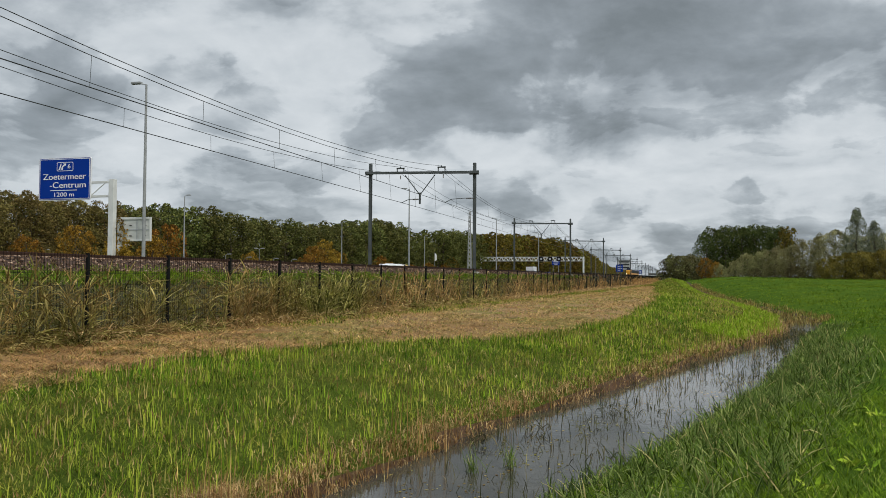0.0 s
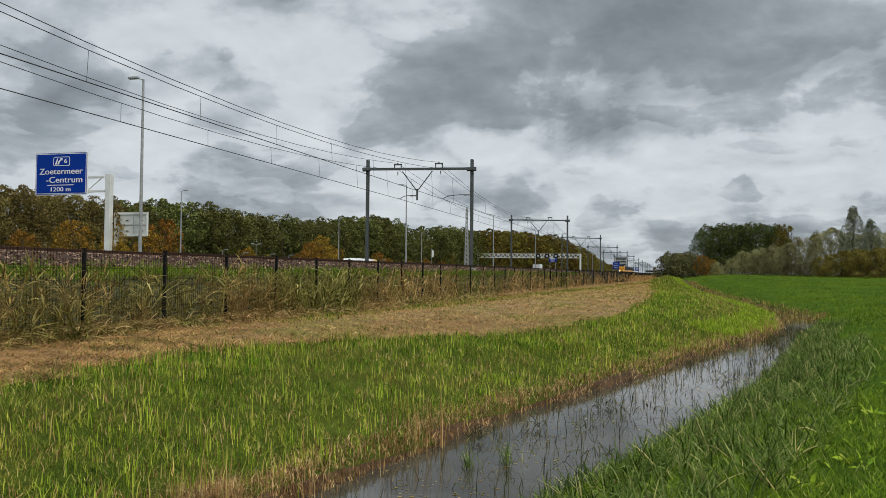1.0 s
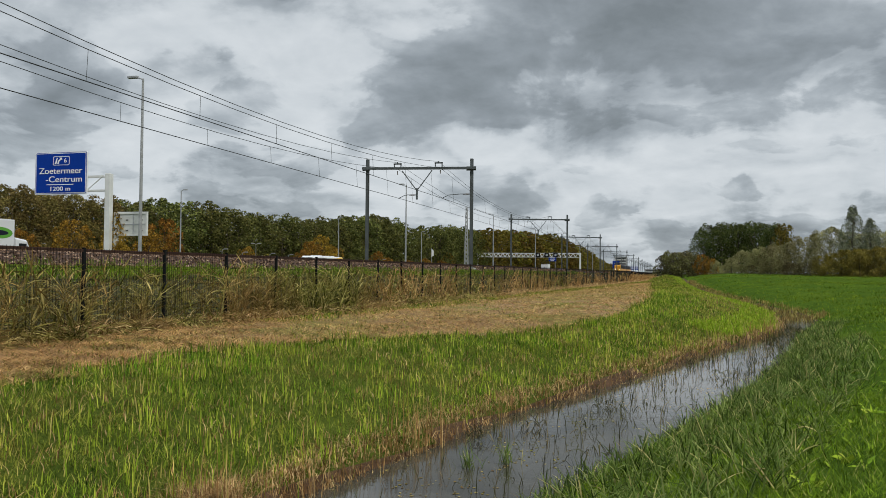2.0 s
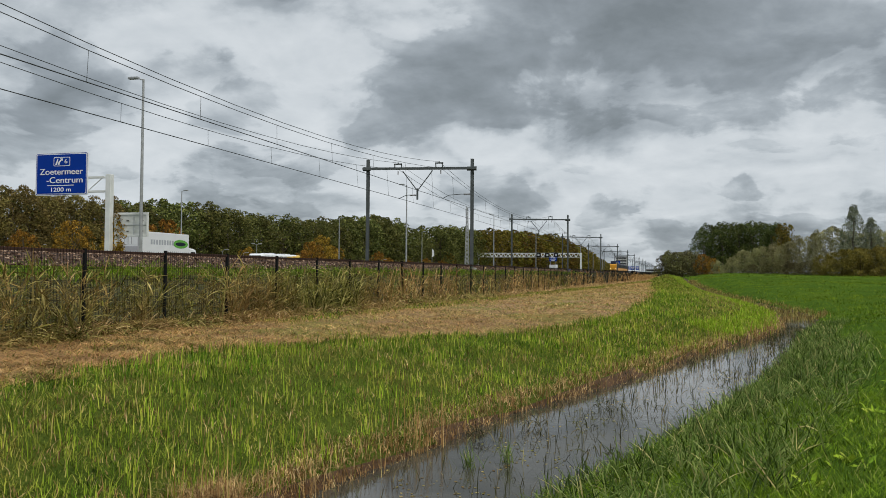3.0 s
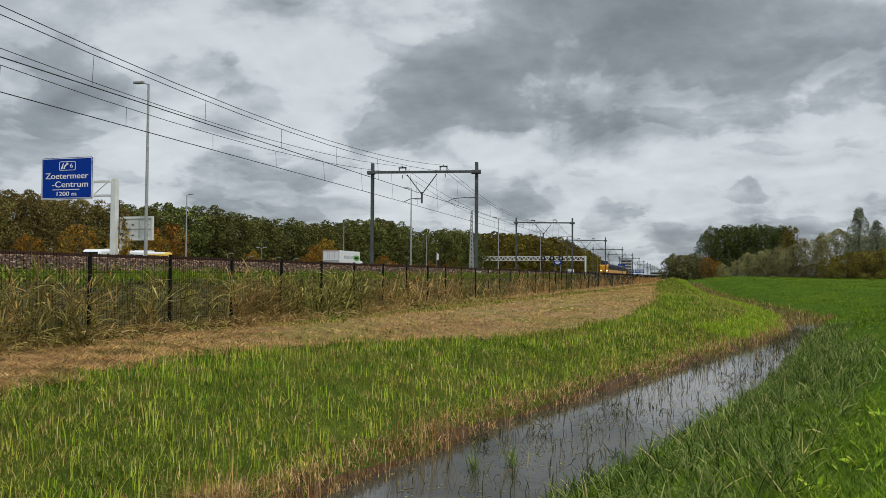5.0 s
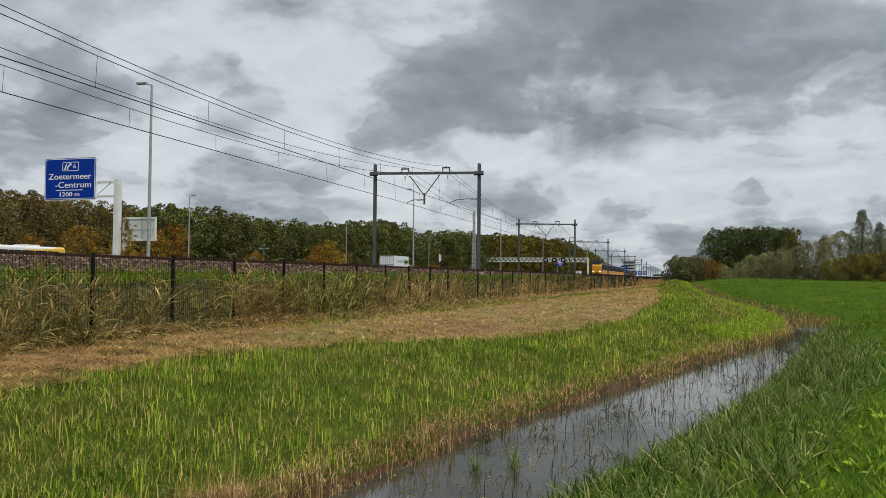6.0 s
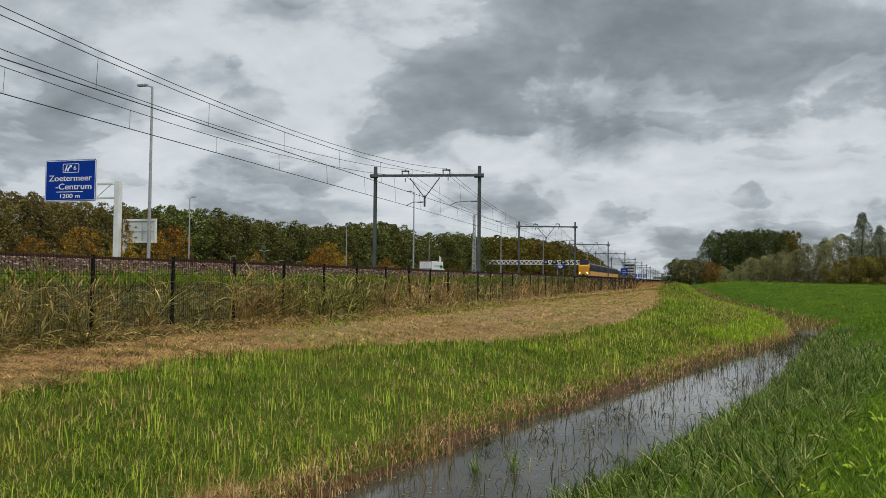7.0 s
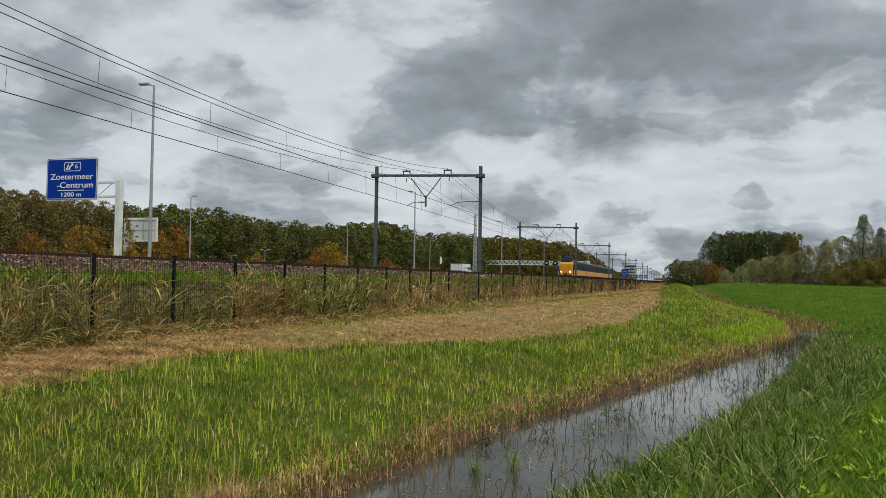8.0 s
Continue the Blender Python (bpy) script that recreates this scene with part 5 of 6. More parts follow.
    ribbon(rng, 60000, 30, 175, lambda q: ditch_r(q) + 0.4, lambda q: ditch_r(q) + 8 + q * 0.42, 1.4, 0.04, 0.15, 1.2, 0.012, 0.02, 0.0005, 0.2, 1.0, FIELD, "field_grass", "green field grass stretching to the trees", "grass", True)
    for count, lo, hi, y1, l0, l1, name, label in ((9000, -0.02, 1.0, 34, 0.16, 0.40, "sedge", "grey-green sedge along the ditch"), (5000, 0.3, 1.9, 24, 0.22, 0.50, "sedge_tufts", "long grey-green coarse tufts in the meadow")):
        x, y = tufted(rng, *scatter(rng, count, 3.2, y1, lambda q: ditch_r(q) + lo, lambda q: ditch_r(q) + hi, 1.3), 0.08)
        keep = np.hypot(x, y) > 2.6
        x, y = x[keep], y[keep]
        n = len(x)
        b = spots(x, y)
        b[:, 2] = np.maximum(b[:, 2], WATER_Z - 0.05)
        arches(rng, b, l0 + (l1 - l0) * rng.random(n), 0.006 + 0.008 * rng.random(n) + y * 0.0003, rng.random(n) * 6.28, 0.7 + 0.28 * rng.random(n), 0.1 + 0.6 * rng.random(n), SEDGE, name, label, "sedge")
    # broad dock leaves scattered through the turf
    x, y = tufted(rng, *scatter(rng, 420, 3.6, 16, lambda q: ditch_r(q) + 0.9, lambda q: ditch_r(q) + 2.5 + q * 0.4, 1.2), 0.05)
    keep = np.hypot(x, y) > 2.8
    x, y = x[keep], y[keep]
    n = len(x)
    arches(rng, spots(x, y), 0.10 + 0.14 * rng.random(n), 0.03 + 0.035 * rng.random(n), rng.random(n) * 6.28, 0.55 + 0.4 * rng.random(n), 0.2 + 0.5 * rng.random(n), LIME, "dock_leaves", "broad pale green dock leaves in the turf", "weeds")
    # stalks standing and lying in the water
    x, y = scatter(rng, 2300, 6, 34, lambda q: ditch_l(q) + 0.1, lambda q: ditch_r(q) - 0.02, 1.0)
    n = len(x)
    clump = 0.5 + 0.5 * lumps(x * 2.2, y * 1.6)
    b = np.stack([x, y, np.full(n, WATER_Z - 0.03)], -1)[clump > 0.42]
    n = len(b)
    blades(rng, b, 0.06 + 0.30 * rng.random(n) ** 1.5, 0.005 + 0.005 * rng.random(n) + b[:, 1] * 0.0002, 0.2 + 2.0 * rng.random(n) ** 2, STALK, "water_stalks", "broken dark reed stalks in the ditch water", "reed")
    # bent reed leaves folded down into the water, and a few green tufts
    x, y = tufted(rng, *scatter(rng, 900, 8, 34, lambda q: ditch_l(q) + 0.15, lambda q: ditch_r(q) - 0.02, 0.9), 0.10)
    n = len(x)
    arches(rng, np.stack([x, y, np.full(n, WATER_Z + 0.02)], -1), 0.16 + 0.30 * rng.random(n), 0.006 + 0.006 * rng.random(n) + y * 0.0002, rng.random(n) * 6.28, 0.75 + 0.22 * rng.random(n), 0.4 + 0.55 * rng.random(n), STALK, "bent_reeds", "dark folded reed leaves in the ditch water", "reed")
    spot = rng.integers(0, 4, 150)
    x = np.array([-1.95, -1.62, -0.78, -1.02])[spot] + rng.normal(size=150) * 0.05
    y = np.array([8.2, 8.5, 8.05, 7.3])[spot] + rng.normal(size=150) * 0.05
    arches(rng, np.stack([x, y, np.full(150, WATER_Z - 0.02)], -1), 0.18 + 0.22 * rng.random(150), 0.006 + 0.005 * rng.random(150), rng.random(150) * 6.28, 0.9 + 0.09 * rng.random(150), 0.05 + 0.4 * rng.random(150), SEDGE, "water_tufts", "green sedge tufts standing in the ditch", "sedge")
    # floating leaves
    x, y = scatter(rng, 1500, 5.5, 18, lambda q: ditch_l(q) + 0.15, lambda q: ditch_r(q) - 0.1, 1.0)
    keep = lumps(x * 1.9 + 3, y * 1.4) > 0.05
    x, y = x[keep], y[keep]
    n = len(x)
    a, s = rng.random(n) * 6.28, 0.010 + 0.018 * rng.random(n)
    u, w = np.stack([np.cos(a), np.sin(a)], -1) * s[:, None], np.stack([-np.sin(a), np.cos(a)], -1) * s[:, None] * 0.6
    c = np.stack([x, y], -1)
    q4 = np.stack([c - u, c - w, c + u, c + w], 1)
    v = np.concatenate([q4, np.full((n, 4, 1), WATER_Z + 0.004)], -1).reshape(-1, 3)
    tagged(new("floating_leaves", mesh_arrays("floating_leaves", v, np.arange(4 * n).reshape(-1, 4), REED)), "small yellowed leaves floating on the ditch", "leaves", kind="stuff")
    ribbon(rng, 5500, 38, 140, lambda q: ditch_l(q) + 0.1, lambda q: ditch_r(q) + 0.4, 1.3, 0.10, 0.30, 1.3, 0.010, 0.02, 0.0004, 0.1, 0.7, REED, "reed_bed", "fading brown reeds filling the ditch", "reed")
    ribbon(rng, 13000, 26, 300, lambda q: ditch_l(q) - 1.5, lambda q: ditch_l(q) - 0.2, 1.9, 0.10, 0.26, 1.2, 0.012, 0.02, 0.0006, 0.1, 0.7, LIME, "ridge_grass", "bright lime-green grass on the bank ridge", "grass")
    # a dry tuft leaning over the water
    n = 1100
    x, y = -3.35 + rng.normal(size=n) * 0.16, 5.75 + rng.normal(size=n) * 0.16
    blades(rng, spots(x, y), 0.12 + 0.16 * rng.random(n), 0.004 + 0.004 * rng.random(n), 0.3 + 0.9 * rng.random(n), DRY, "dry_tuft", "dense tan tuft of dry grass at the water", "grass tuft")
    # leafy reeds tangled round the fence
    reed_clumps(rng, 180, 5, 9, 5, 24, fx(-0.7), fx(0.4), 1.2, 0.55, "fence_reeds", "long arching yellow-green reed leaves tangled in the fence", REED)
    reed_clumps(rng, 110, 4, 6, 20, 60, fx(-0.7), fx(0.3), 1.0, 0.5, "bank_reeds", "arching reed leaves along the fence", REED)
    reed_clumps(rng, 120, 4, 5, 25, 120, fx(-0.3), fx(0.3), 1.35, 0.35, "dry_reeds", "tall pale dry reeds before the fence", HAY)
    reed_clumps(rng, 160, 4, 4, 110, 330, fx(-0.5), fx(0.5), 1.1, 0.5, "distant_reeds", "dry reeds far along the fence", HAY)
    # flattened litter at its foot: olive and dark near, tan further on
    for count, y0, y1, lo, hi, mats, name, label in ((13000, 5, 40, -0.3, 0.75, REED, "fence_litter", "bent yellowing stalks heaped at the foot of the fence"), (11000, 11, 130, -0.5, 0.7, DRY, "dry_litter", "tan dry stalks at the foot of the fence")):
        x, y = tufted(rng, *scatter(rng, count, y0, y1, fx(lo), fx(hi), 1.7), 0.1)
        n = len(x)
        b = spots(x, y)
        b[:, 2] += 0.20 * rng.random(n) ** 2
        arches(rng, b, 0.18 + 0.38 * rng.random(n), 0.007 + 0.011 * rng.random(n) + y * 0.0003, rng.random(n) * 6.28, 0.25 + 0.65 * rng.random(n) ** 1.3, 0.3 + 0.6 * rng.random(n), mats, name, label, "reed")
    # weeds of the railway bank
    x, y = tufted(rng, *scatter(rng, 18000, 6, 120, lambda q: q * 0 - 14.8, fx(-0.7), 1.8), 0.16)
    n = len(x)
    arches(rng, spots(x, y), 0.16 + 0.42 * rng.random(n), 0.012 + 0.018 * rng.random(n) + y * 0.0004, rng.random(n) * 6.28, 0.55 + 0.42 * rng.random(n), 0.3 + 0.7 * rng.random(n), WEED, "bank_weeds", "olive and brown weeds on the railway bank", "weeds")
    ribbon(rng, 24000, 6, 150, lambda q: q * 0 - 15.6, lambda q: q * 0 - 13.9, 1.8, 0.05, 0.2, 1.3, 0.010, 0.018, 0.0006, 0.2, 0.9, MEADOW, "bank_top_grass", "green grass at the top of the railway bank", "grass", True)
    ribbon(rng, 9000, 8, 90, lambda q: q * 0 - 14.6, lambda q: q * 0 - 12.0, 1.5, 0.06, 0.2, 1.3, 0.010, 0.018, 0.0006, 0.2, 0.9, SWARD, "bank_side_grass", "patchy green grass down the railway bank", "grass", True, 0.55)


grow()


# ---- vehicles ----
def loft(bm, sections):
    """Skin over cross-sections (y, [(x, z), ...]) of equal count, closed at both ends."""
    rings = [[bm.verts.new((x, y, z)) for x, z in pts] for y, pts in sections]
    n = len(rings[0])
    for a, b in zip(rings, rings[1:]):
        for i in range(n):
            bm.faces.new((a[i], a[(i + 1) % n], b[(i + 1) % n], b[i]))
    bm.faces.new(rings[0][::-1])
    bm.faces.new(rings[-1])


def hull_section(w, z0, z1, r):
    """Upright-sided section with a rounded roof."""
    pts = [(-w, z0), (w, z0), (w, z1 - r)]
    for i in range(1, 5):
        a = radians(90 * i / 4)
        pts.append((w - r * 1.3 * (1 - math.cos(a)), z1 - r + r * math.sin(a)))
    for i in range(4, 0, -1):
        a = radians(90 * i / 4)
        pts.append((-(w - r * 1.3 * (1 - math.cos(a))), z1 - r + r * math.sin(a)))
    pts.append((-w, z1 - r))
    return pts


def wheel_set(parent, xs, ys, r, w, name="wheel"):
    for y in ys:
        for x in xs:
            bm = bmesh.new()
            rod(bm, (x - w / 2, y, r), (x + w / 2, y, r), r, r, 16)
            tyre = part(name, bm, TYRE, parent)
            bm = bmesh.new()
            s = 1 if x > 0 else -1
            rod(bm, (x + s * (w / 2 - 0.01), y, r), (x + s * (w / 2 + 0.02), y, r), r * 0.55, r * 0.5, 12)
            part("rim", bm, LAMP_GREY, tyre)


def build_train():
    """Four-coach electric train, nose at the origin, running towards -y."""
    t = thing("train", "yellow and dark blue electric train with raised cab", "train", at=pose(TRACK_FAR, 461, RAIL_Z))
    length, gap = 26.4, 0.6
    for c in range(4):
        y0 = c * (length + gap)
        nose = c == 0
        a = y0 + (2.0 if nose else 0)
        bm = bmesh.new()
        if nose:
            loft(bm, [(y0, hull_section(1.18, 0.75, 3.05, 0.18)), (y0 + 0.25, hull_section(1.27, 0.6, 3.3, 0.25)), (y0 + 1.2, hull_section(1.36, 0.55, 3.5, 0.35)), (y0 + 2.2, hull_section(1.45, 0.55, 3.7, 0.45))])
            front = part("nose", bm, TRAIN_YELLOW, t, "bright yellow train nose")
            bm = bmesh.new()
            loft(bm, [(y0 + 0.55, hull_section(0.98, 3.0, 3.6, 0.2)), (y0 + 1.15, hull_section(1.08, 3.1, 4.62, 0.25)), (y0 + 3.6, hull_section(1.12, 3.2, 4.7, 0.35)), (y0 + 5.0, hull_section(1.0, 3.2, 3.9, 0.3))])
            part("raised_cab", bm, TRAIN_BLUE, t, "dark grey raised driver's cab")
            bm = bmesh.new()
            loft(bm, [(y0 + 0.60, [(-0.90, 3.62), (0.90, 3.62), (0.90, 3.66), (-0.90, 3.66)]), (y0 + 1.06, [(-0.86, 4.40), (0.86, 4.40), (0.86, 4.44), (-0.86, 4.44)])])
            part("windscreen", bm, GLASS_DARK, front)
            bm = bmesh.new()
            box(bm, (-0.42, y0 - 0.03, 1.1), (0.42, y0 + 0.1, 2.95), 0.03)
            part("end_door", bm, TRAIN_YELLOW, front)
            bm = bmesh.new()
            box(bm, (-0.30, y0 - 0.28, 0.78), (0.30, y0 + 0.2, 1.05), 0.04)
            part("coupler", bm, UNDERFRAME, front)
            for x in (-0.78, 0.78):
                bm = bmesh.new()
                box(bm, (x - 0.26, y0 - 0.02, 2.0), (x + 0.26, y0 + 0.2, 2.75), 0.03)
                part("front_panel", bm, TRAIN_ORANGE, front)
            for x in (-1.03, 1.03):
                bm = bmesh.new()
                box(bm, (x - 0.04, y0 + 1.5, 3.95), (x + 0.04, y0 + 2.6, 4.38), 0.02)
                part("cab_side_window", bm, GLASS_DARK, front)
                bm = bmesh.new()
                box(bm, (x * 1.43 - 0.02, y0 + 1.3, 0.75), (x * 1.43 + 0.02, y0 + 2.0, 2.9), 0.015)
                part("cab_door", bm, TRAIN_BLUE, front)
            bm = bmesh.new()
            box(bm, (-1.25, y0 - 0.12, 0.25), (1.25, y0 + 0.5, 0.72), 0.05)
            part("buffer_beam", bm, UNDERFRAME, front)
            for x in (-0.95, 0.95):
                bm = bmesh.new()
                rod(bm, (x, y0 - 0.04, 1.35), (x, y0 + 0.12, 1.35), 0.15, 0.15, 12)
                part("headlight", bm, HEADLIGHT, front, "lit white headlight")
        bm = bmesh.new()
        loft(bm, [(a, hull_section(1.45, 0.62, 3.78, 0.45)), (y0 + length, hull_section(1.45, 0.62, 3.78, 0.45))])
        body = part("coach_body", bm, TRAIN_BLUE, t, "dark blue coach side")
        bm = bmesh.new()
        for s in (-1, 1):
            box(bm, (s * 1.47 - 0.02, a + 0.1, 0.62), (s * 1.47 + 0.02, y0 + length - 0.05, 1.78), 0.015)
        part("yellow_skirt", bm, TRAIN_ORANGE, body, "orange-yellow lower side")
        bm = bmesh.new()
        loft(bm, [(a + 0.05, hull_section(1.36, 3.42, 3.86, 0.36)), (y0 + length - 0.05, hull_section(1.36, 3.42, 3.86, 0.36))])
        part("roof", bm, TRAIN_ROOF, body, "grey coach roof")
        for i in range(9):
            for s in (-1, 1):
                bm = bmesh.new()
                yy = a + 1.6 + i * (length - 4.5) / 9
                box(bm, (s * 1.495 - 0.01, yy, 2.05), (s * 1.495 + 0.01, yy + 1.5, 2.85), 0.008)
                part("window", bm, GLASS_DARK, body)
        bm = bmesh.new()
        box(bm, (-1.3, a + 0.3, 0.35), (1.3, y0 + length - 0.3, 0.64), 0.04)
        part("underframe", bm, UNDERFRAME, t)
        for yy in (y0 + 4.2, y0 + length - 4.2):
            bm = bmesh.new()
            box(bm, (-1.2, yy - 1.7, 0.3), (1.2, yy + 1.7, 0.62), 0.05)
            for w in (-1.25, 1.25):
                for s in (-0.76, 0.76):
                    rod(bm, (s - 0.07, yy + w, 0.46), (s + 0.07, yy + w, 0.46), 0.46, 0.46, 14)
            part("bogie", bm, UNDERFRAME, t)
        if c == 1:
            bm = bmesh.new()
            for x in (-0.45, 0.45):
                strand(bm, [(x, y0 + 4, 3.85), (x, y0 + 5.6, 4.7), (x * 0.8, y0 + 4.4, 5.5)], 0.05, 6)
            box(bm, (-0.8, y0 + 4.3, 5.48), (0.8, y0 + 4.5, 5.54))
            part("pantograph", bm, UNDERFRAME, t)
        for i in range(4):
            bm = bmesh.new()
            box(bm, (-0.55, y0 + 6 + i * 5, 3.84), (0.55, y0 + 7.6 + i * 5, 4.02), 0.04)
            part("roof_unit", bm, TRAIN_ROOF, body)
    return t


def build_box_truck(length, label, logo):
    """Box lorry heading +y, rear at the origin, wheels on the road."""
    t = thing("box_truck", label, "lorry")
    bm = bmesh.new()
    box(bm, (-1.28, 0, 1.05), (1.28, length, 4.0), 0.05)
    body = part("cargo_box", bm, TRUCK_WHITE, t)
    bm = bmesh.new()
    for x in (-1.27, 1.19):
        box(bm, (x, -0.03, 1.05), (x + 0.08, 0.02, 4.0))
    box(bm, (-1.19, -0.03, 3.9), (1.19, 0.02, 4.0))
    part("rear_frame", bm, TRUCK_GREY, body)
    for x in (-1.15, 0.02):
        bm = bmesh.new()
        box(bm, (x, -0.025, 2.75), (x + 1.13, 0.0, 3.86), 0.01)
        part("rear_door", bm, TRUCK_WHITE, body)
    bm = bmesh.new()
    box(bm, (-1.2, -0.12, 1.5), (1.2, -0.03, 2.62), 0.02)
    part("tail_lift", bm, TRUCK_GREY, body, "grey folded tail lift")
    bm = bmesh.new()
    for x in (-0.55, -0.2, 0.2, 0.55):
        box(bm, (x - 0.02, -0.06, 2.8), (x + 0.02, -0.026, 3.8))
    part("lock_rods", bm, TRUCK_GREY, body)
    bm = bmesh.new()
    box(bm, (-1.1, -0.045, 3.86), (1.1, -0.027, 3.91))
    part("rear_bar", bm, RED_PAINT, body, "thin red marking")
    if logo:
        bm = bmesh.new()
        bmesh.ops.create_circle(bm, cap_ends=True, segments=24, radius=1.0, matrix=pose(1.285, length * 0.82, 3.0, 0, 90, 0) @ Matrix.Diagonal((0.42, 1.25, 1, 1)))
        part("logo_oval", bm, LOGO_GREEN, body, "green oval emblem")
        bm = bmesh.new()
        bmesh.ops.create_circle(bm, cap_ends=True, segments=20, radius=0.62, matrix=pose(1.289, length * 0.82, 3.0, 0, 90, 0) @ Matrix.Diagonal((0.3, 1.4, 1, 1)))
        part("logo_centre", bm, TRAIN_BLUE, body)
        for i in range(9):
            bm = bmesh.new()
            y = length * 0.22 + i * 0.42
            box(bm, (1.28, y, 2.85), (1.292, y + 0.26, 3.3))
            part("letter_bar", bm, FAINT_GREY, body)
        bm = bmesh.new()
        box(bm, (1.28, length * 0.65, 1.5), (1.292, length * 0.92, 1.62))
        part("slogan_bar", bm, FAINT_GREY, body)
        bm = bmesh.new()
        box(bm, (1.28, 0.4, 1.5), (1.295, 1.5, 2.7))
        box(bm, (1.28, 0.45, 1.55), (1.30, 1.45, 1.62))
        part("side_hatch", bm, TRUCK_WHITE, body)
    bm = bmesh.new()
    loft(bm, [(length + 0.2, hull_section(1.2, 0.6, 2.75, 0.2)), (length + 1.3, hull_section(1.22, 0.55, 2.6, 0.2)), (length + 1.8, hull_section(1.18, 0.5, 1.8, 0.2))])
    cab = part("cab", bm, TRUCK_WHITE, t)
    for s in (-1, 1):
        bm = bmesh.new()
        box(bm, (s * 1.215 - 0.012, length + 0.5, 1.6), (s * 1.215 + 0.012, length + 1.25, 2.3), 0.008)
        part("side_window", bm, GLASS_DARK, cab)
    bm = bmesh.new()
    box(bm, (-1.1, 0.1, 0.75), (1.1, length + 0.5, 1.05), 0.03)
    part("chassis", bm, UNDERFRAME, t)
    wheel_set(t, (-1.1, 1.1), (1.6, 2.9, length + 0.8), 0.5, 0.32)
    return t


def build_coach():
    """Touring coach heading -y, front at the origin."""
    c = thing("coach", "white touring coach with a yellow tail", "coach")
    L = 13.5
    bm = bmesh.new()
    loft(bm, [(0, hull_section(1.15, 0.5, 2.9, 0.3)), (0.5, hull_section(1.27, 0.4, 3.2, 0.3)), (L, hull_section(1.27, 0.4, 3.2, 0.3))])
    body = part("body", bm, TRUCK_WHITE, c)
    bm = bmesh.new()
    loft(bm, [(L - 5.2, hull_section(1.282, 1.0, 3.1, 0.3)), (L + 0.05, hull_section(1.282, 0.45, 3.22, 0.3))])
    part("tail_paint", bm, COACH_YELLOW, body, "yellow tail panels")
    for i in range(7):
        bm = bmesh.new()
        box(bm, (1.262, 1.2 + i * 1.65, 1.75), (1.292, 2.75 + i * 1.65, 2.75), 0.01)
        part("window", bm, GLASS_DARK, body)
    bm = bmesh.new()
    box(bm, (-1.05, -0.03, 1.2), (1.05, 0.25, 2.9), 0.05)
    part("windscreen", bm, GLASS_DARK, body)
    for y in (3.2, 8.8):
        bm = bmesh.new()
        box(bm, (-0.8, y, 3.18), (0.8, y + 1.8, 3.34), 0.07)
        part("roof_unit", bm, TRUCK_WHITE, body)
    wheel_set(c, (-1.1, 1.1), (2.6, 9.4), 0.5, 0.3)
    return c


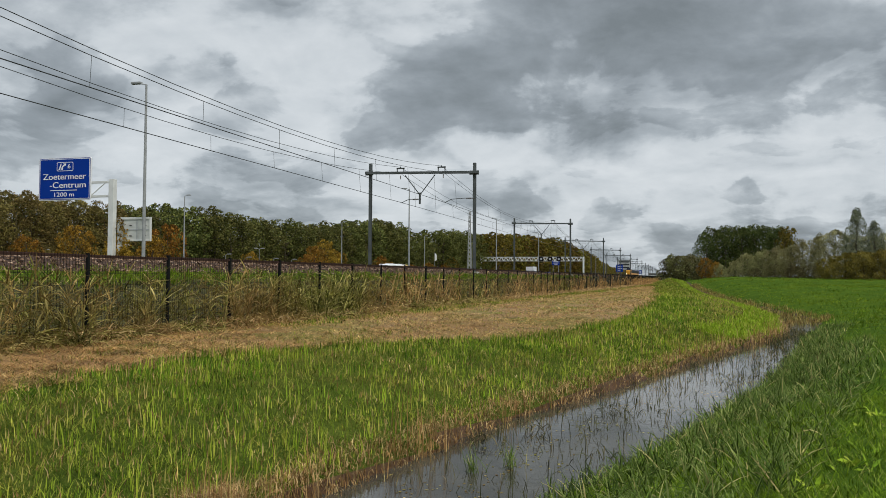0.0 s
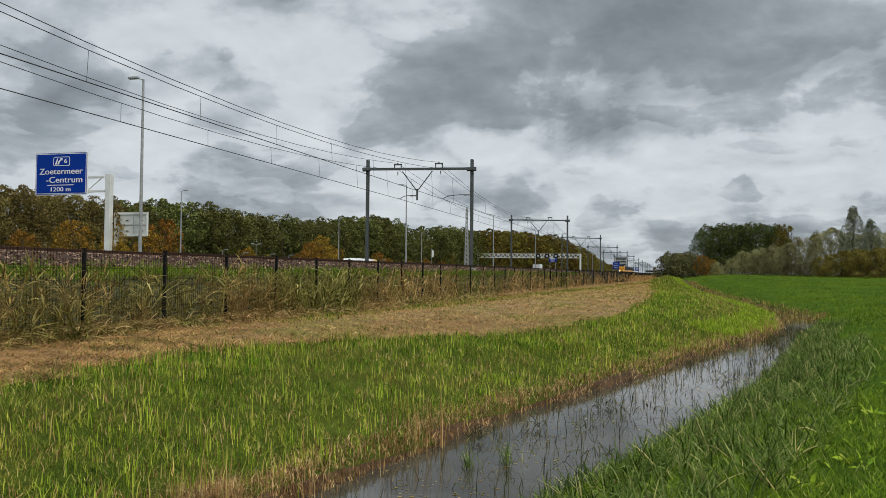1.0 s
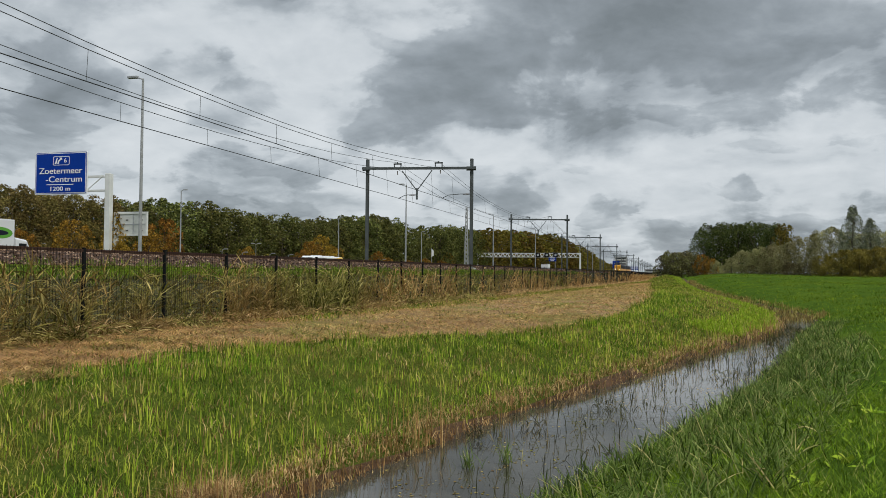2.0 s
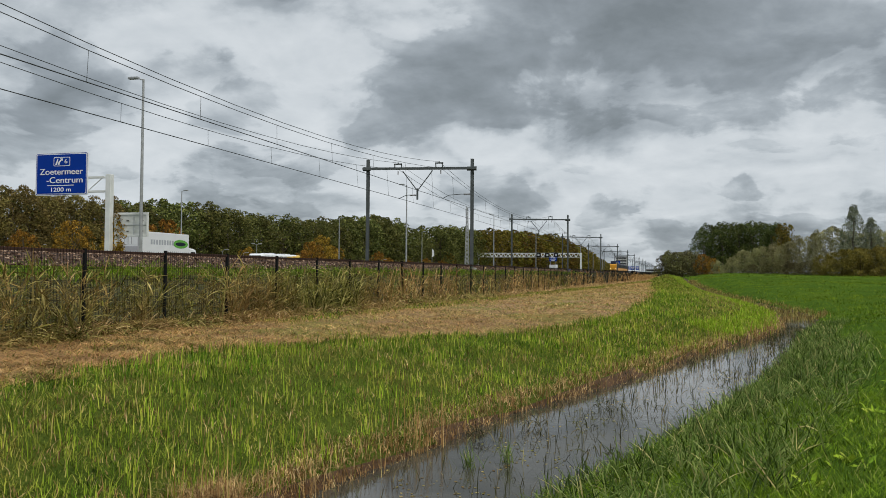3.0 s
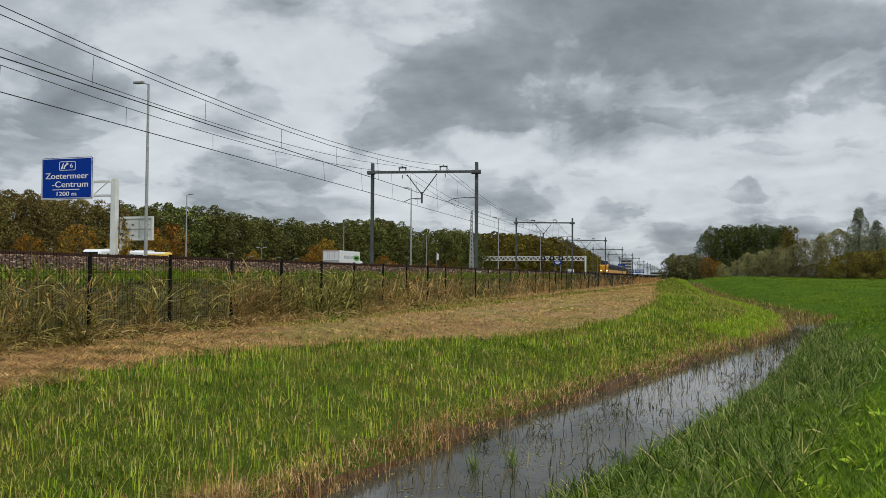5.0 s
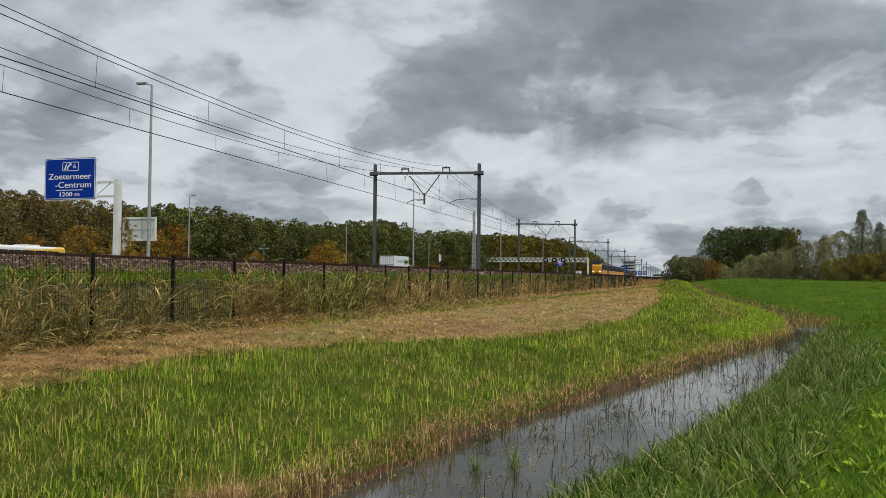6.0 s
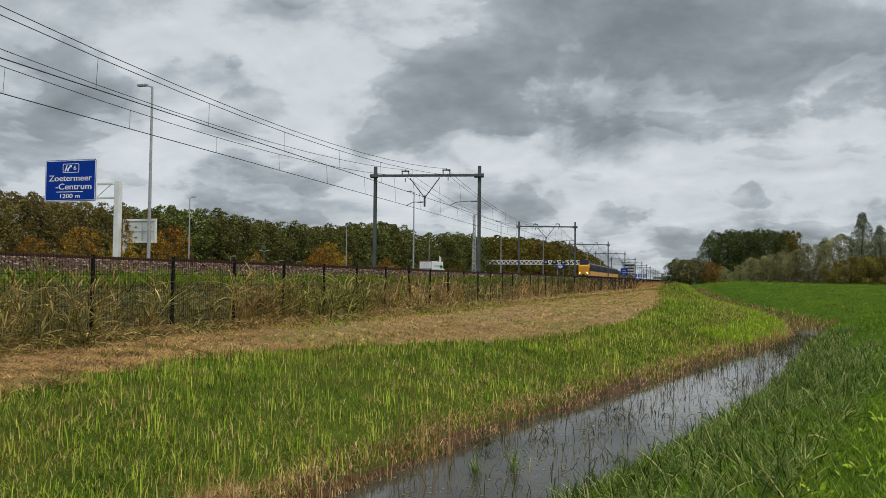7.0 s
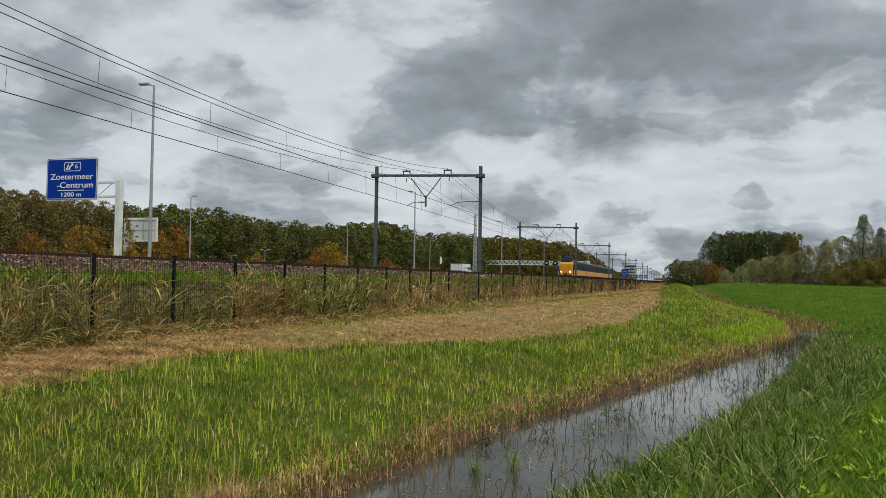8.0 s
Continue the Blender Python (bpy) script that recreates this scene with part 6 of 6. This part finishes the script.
def build_car(paint, label, tall=1.45, length=4.4, van=False):
    """Car or van heading -y, front at the origin."""
    c = thing("van" if van else "car", label, "van" if van else "car")
    bm = bmesh.new()
    lift = 0.24
    loft(bm, [(0, hull_section(0.72, lift + 0.1, 0.65, 0.12)), (0.25, hull_section(0.86, lift, 0.8, 0.12)), (1.2, hull_section(0.9, lift, 0.95, 0.1)), (length - 0.3, hull_section(0.9, lift, 1.0, 0.1)), (length, hull_section(0.8, lift + 0.1, 0.9, 0.1))])
    body = part("body", bm, paint, c)
    bm = bmesh.new()
    end = length - 0.05 if van else length - 0.35
    loft(bm, [(1.0, hull_section(0.8, 0.9, 0.98, 0.05)), (1.75, hull_section(0.72, 0.9, tall - 0.02, 0.1)), (end - 0.6, hull_section(0.72, 0.9, tall, 0.1)), (end, hull_section(0.76, 0.9, 1.1 if not van else tall - 0.1, 0.08))])
    part("cabin", bm, paint, c)
    for s in (-1, 1):
        bm = bmesh.new()
        box(bm, (s * 0.79 - 0.02, 1.75, 1.0), (s * 0.79 + 0.012, end - 0.7, tall - 0.16), 0.008)
        part("side_window", bm, GLASS_DARK, body)
    bm = bmesh.new()
    loft(bm, [(1.0, [(-0.7, 0.97), (0.7, 0.97), (0.7, 1.0), (-0.7, 1.0)]), (1.6, [(-0.62, tall - 0.2), (0.62, tall - 0.2), (0.62, tall - 0.16), (-0.62, tall - 0.16)])])
    part("windscreen", bm, GLASS_DARK, body)
    for x in (-0.62, 0.62):
        bm = bmesh.new()
        box(bm, (x - 0.14, -0.02, 0.58), (x + 0.14, 0.12, 0.7), 0.02)
        part("headlight", bm, SIGN_WHITE, body)
    wheel_set(c, (-0.78, 0.78), (0.9, length - 0.85), 0.31, 0.2)
    return c


def straight(ob, x, y0, speed, z, turn=0.0):
    """Key a steady run along the railway's direction."""
    walk(ob, [(float(t), pose(x, y0 + speed * t, z, 0, 0, turn)) for t in range(9)])


ROAD_Z = 1.14
train = build_train()
truck = build_box_truck(8.0, "white box lorry with a green oval emblem", True)
lorry = build_box_truck(7.5, "plain white box lorry far along the motorway", False)
coach = build_coach()
grey_van = build_car(CAR_GREY, "dark grey van with a long roof", 2.0, 5.3, True)
white_car = build_car(TRUCK_WHITE, "white panel van coming along the motorway", 2.6, 5.4, True)
white_van = build_car(TRUCK_WHITE, "high-roofed white delivery van coming along the motorway", 2.9, 6.2, True)
blue_car = build_car(CAR_BLUE, "blue van heading along the motorway", 2.2, 5.6, True)


def motions():
    straight(train, TRACK_FAR, 461.0, -35.9, RAIL_Z)
    straight(truck, -47.2, -3.6, 22.45, ROAD_Z)
    straight(lorry, -47.2, 281.0, 21.5, ROAD_Z)
    straight(coach, -62.0, 173.0, -19.3, ROAD_Z - 0.02)
    straight(grey_van, -43.0, 63.5 - 6.2 * 20.5, 20.5, ROAD_Z, 180)
    straight(white_car, -62.0, 391.0, -19.2, ROAD_Z)
    straight(white_van, -66.0, 482.0, -20.4, ROAD_Z)
    straight(blue_car, -43.0, 300.0, 24.0, ROAD_Z, 180)


motions()
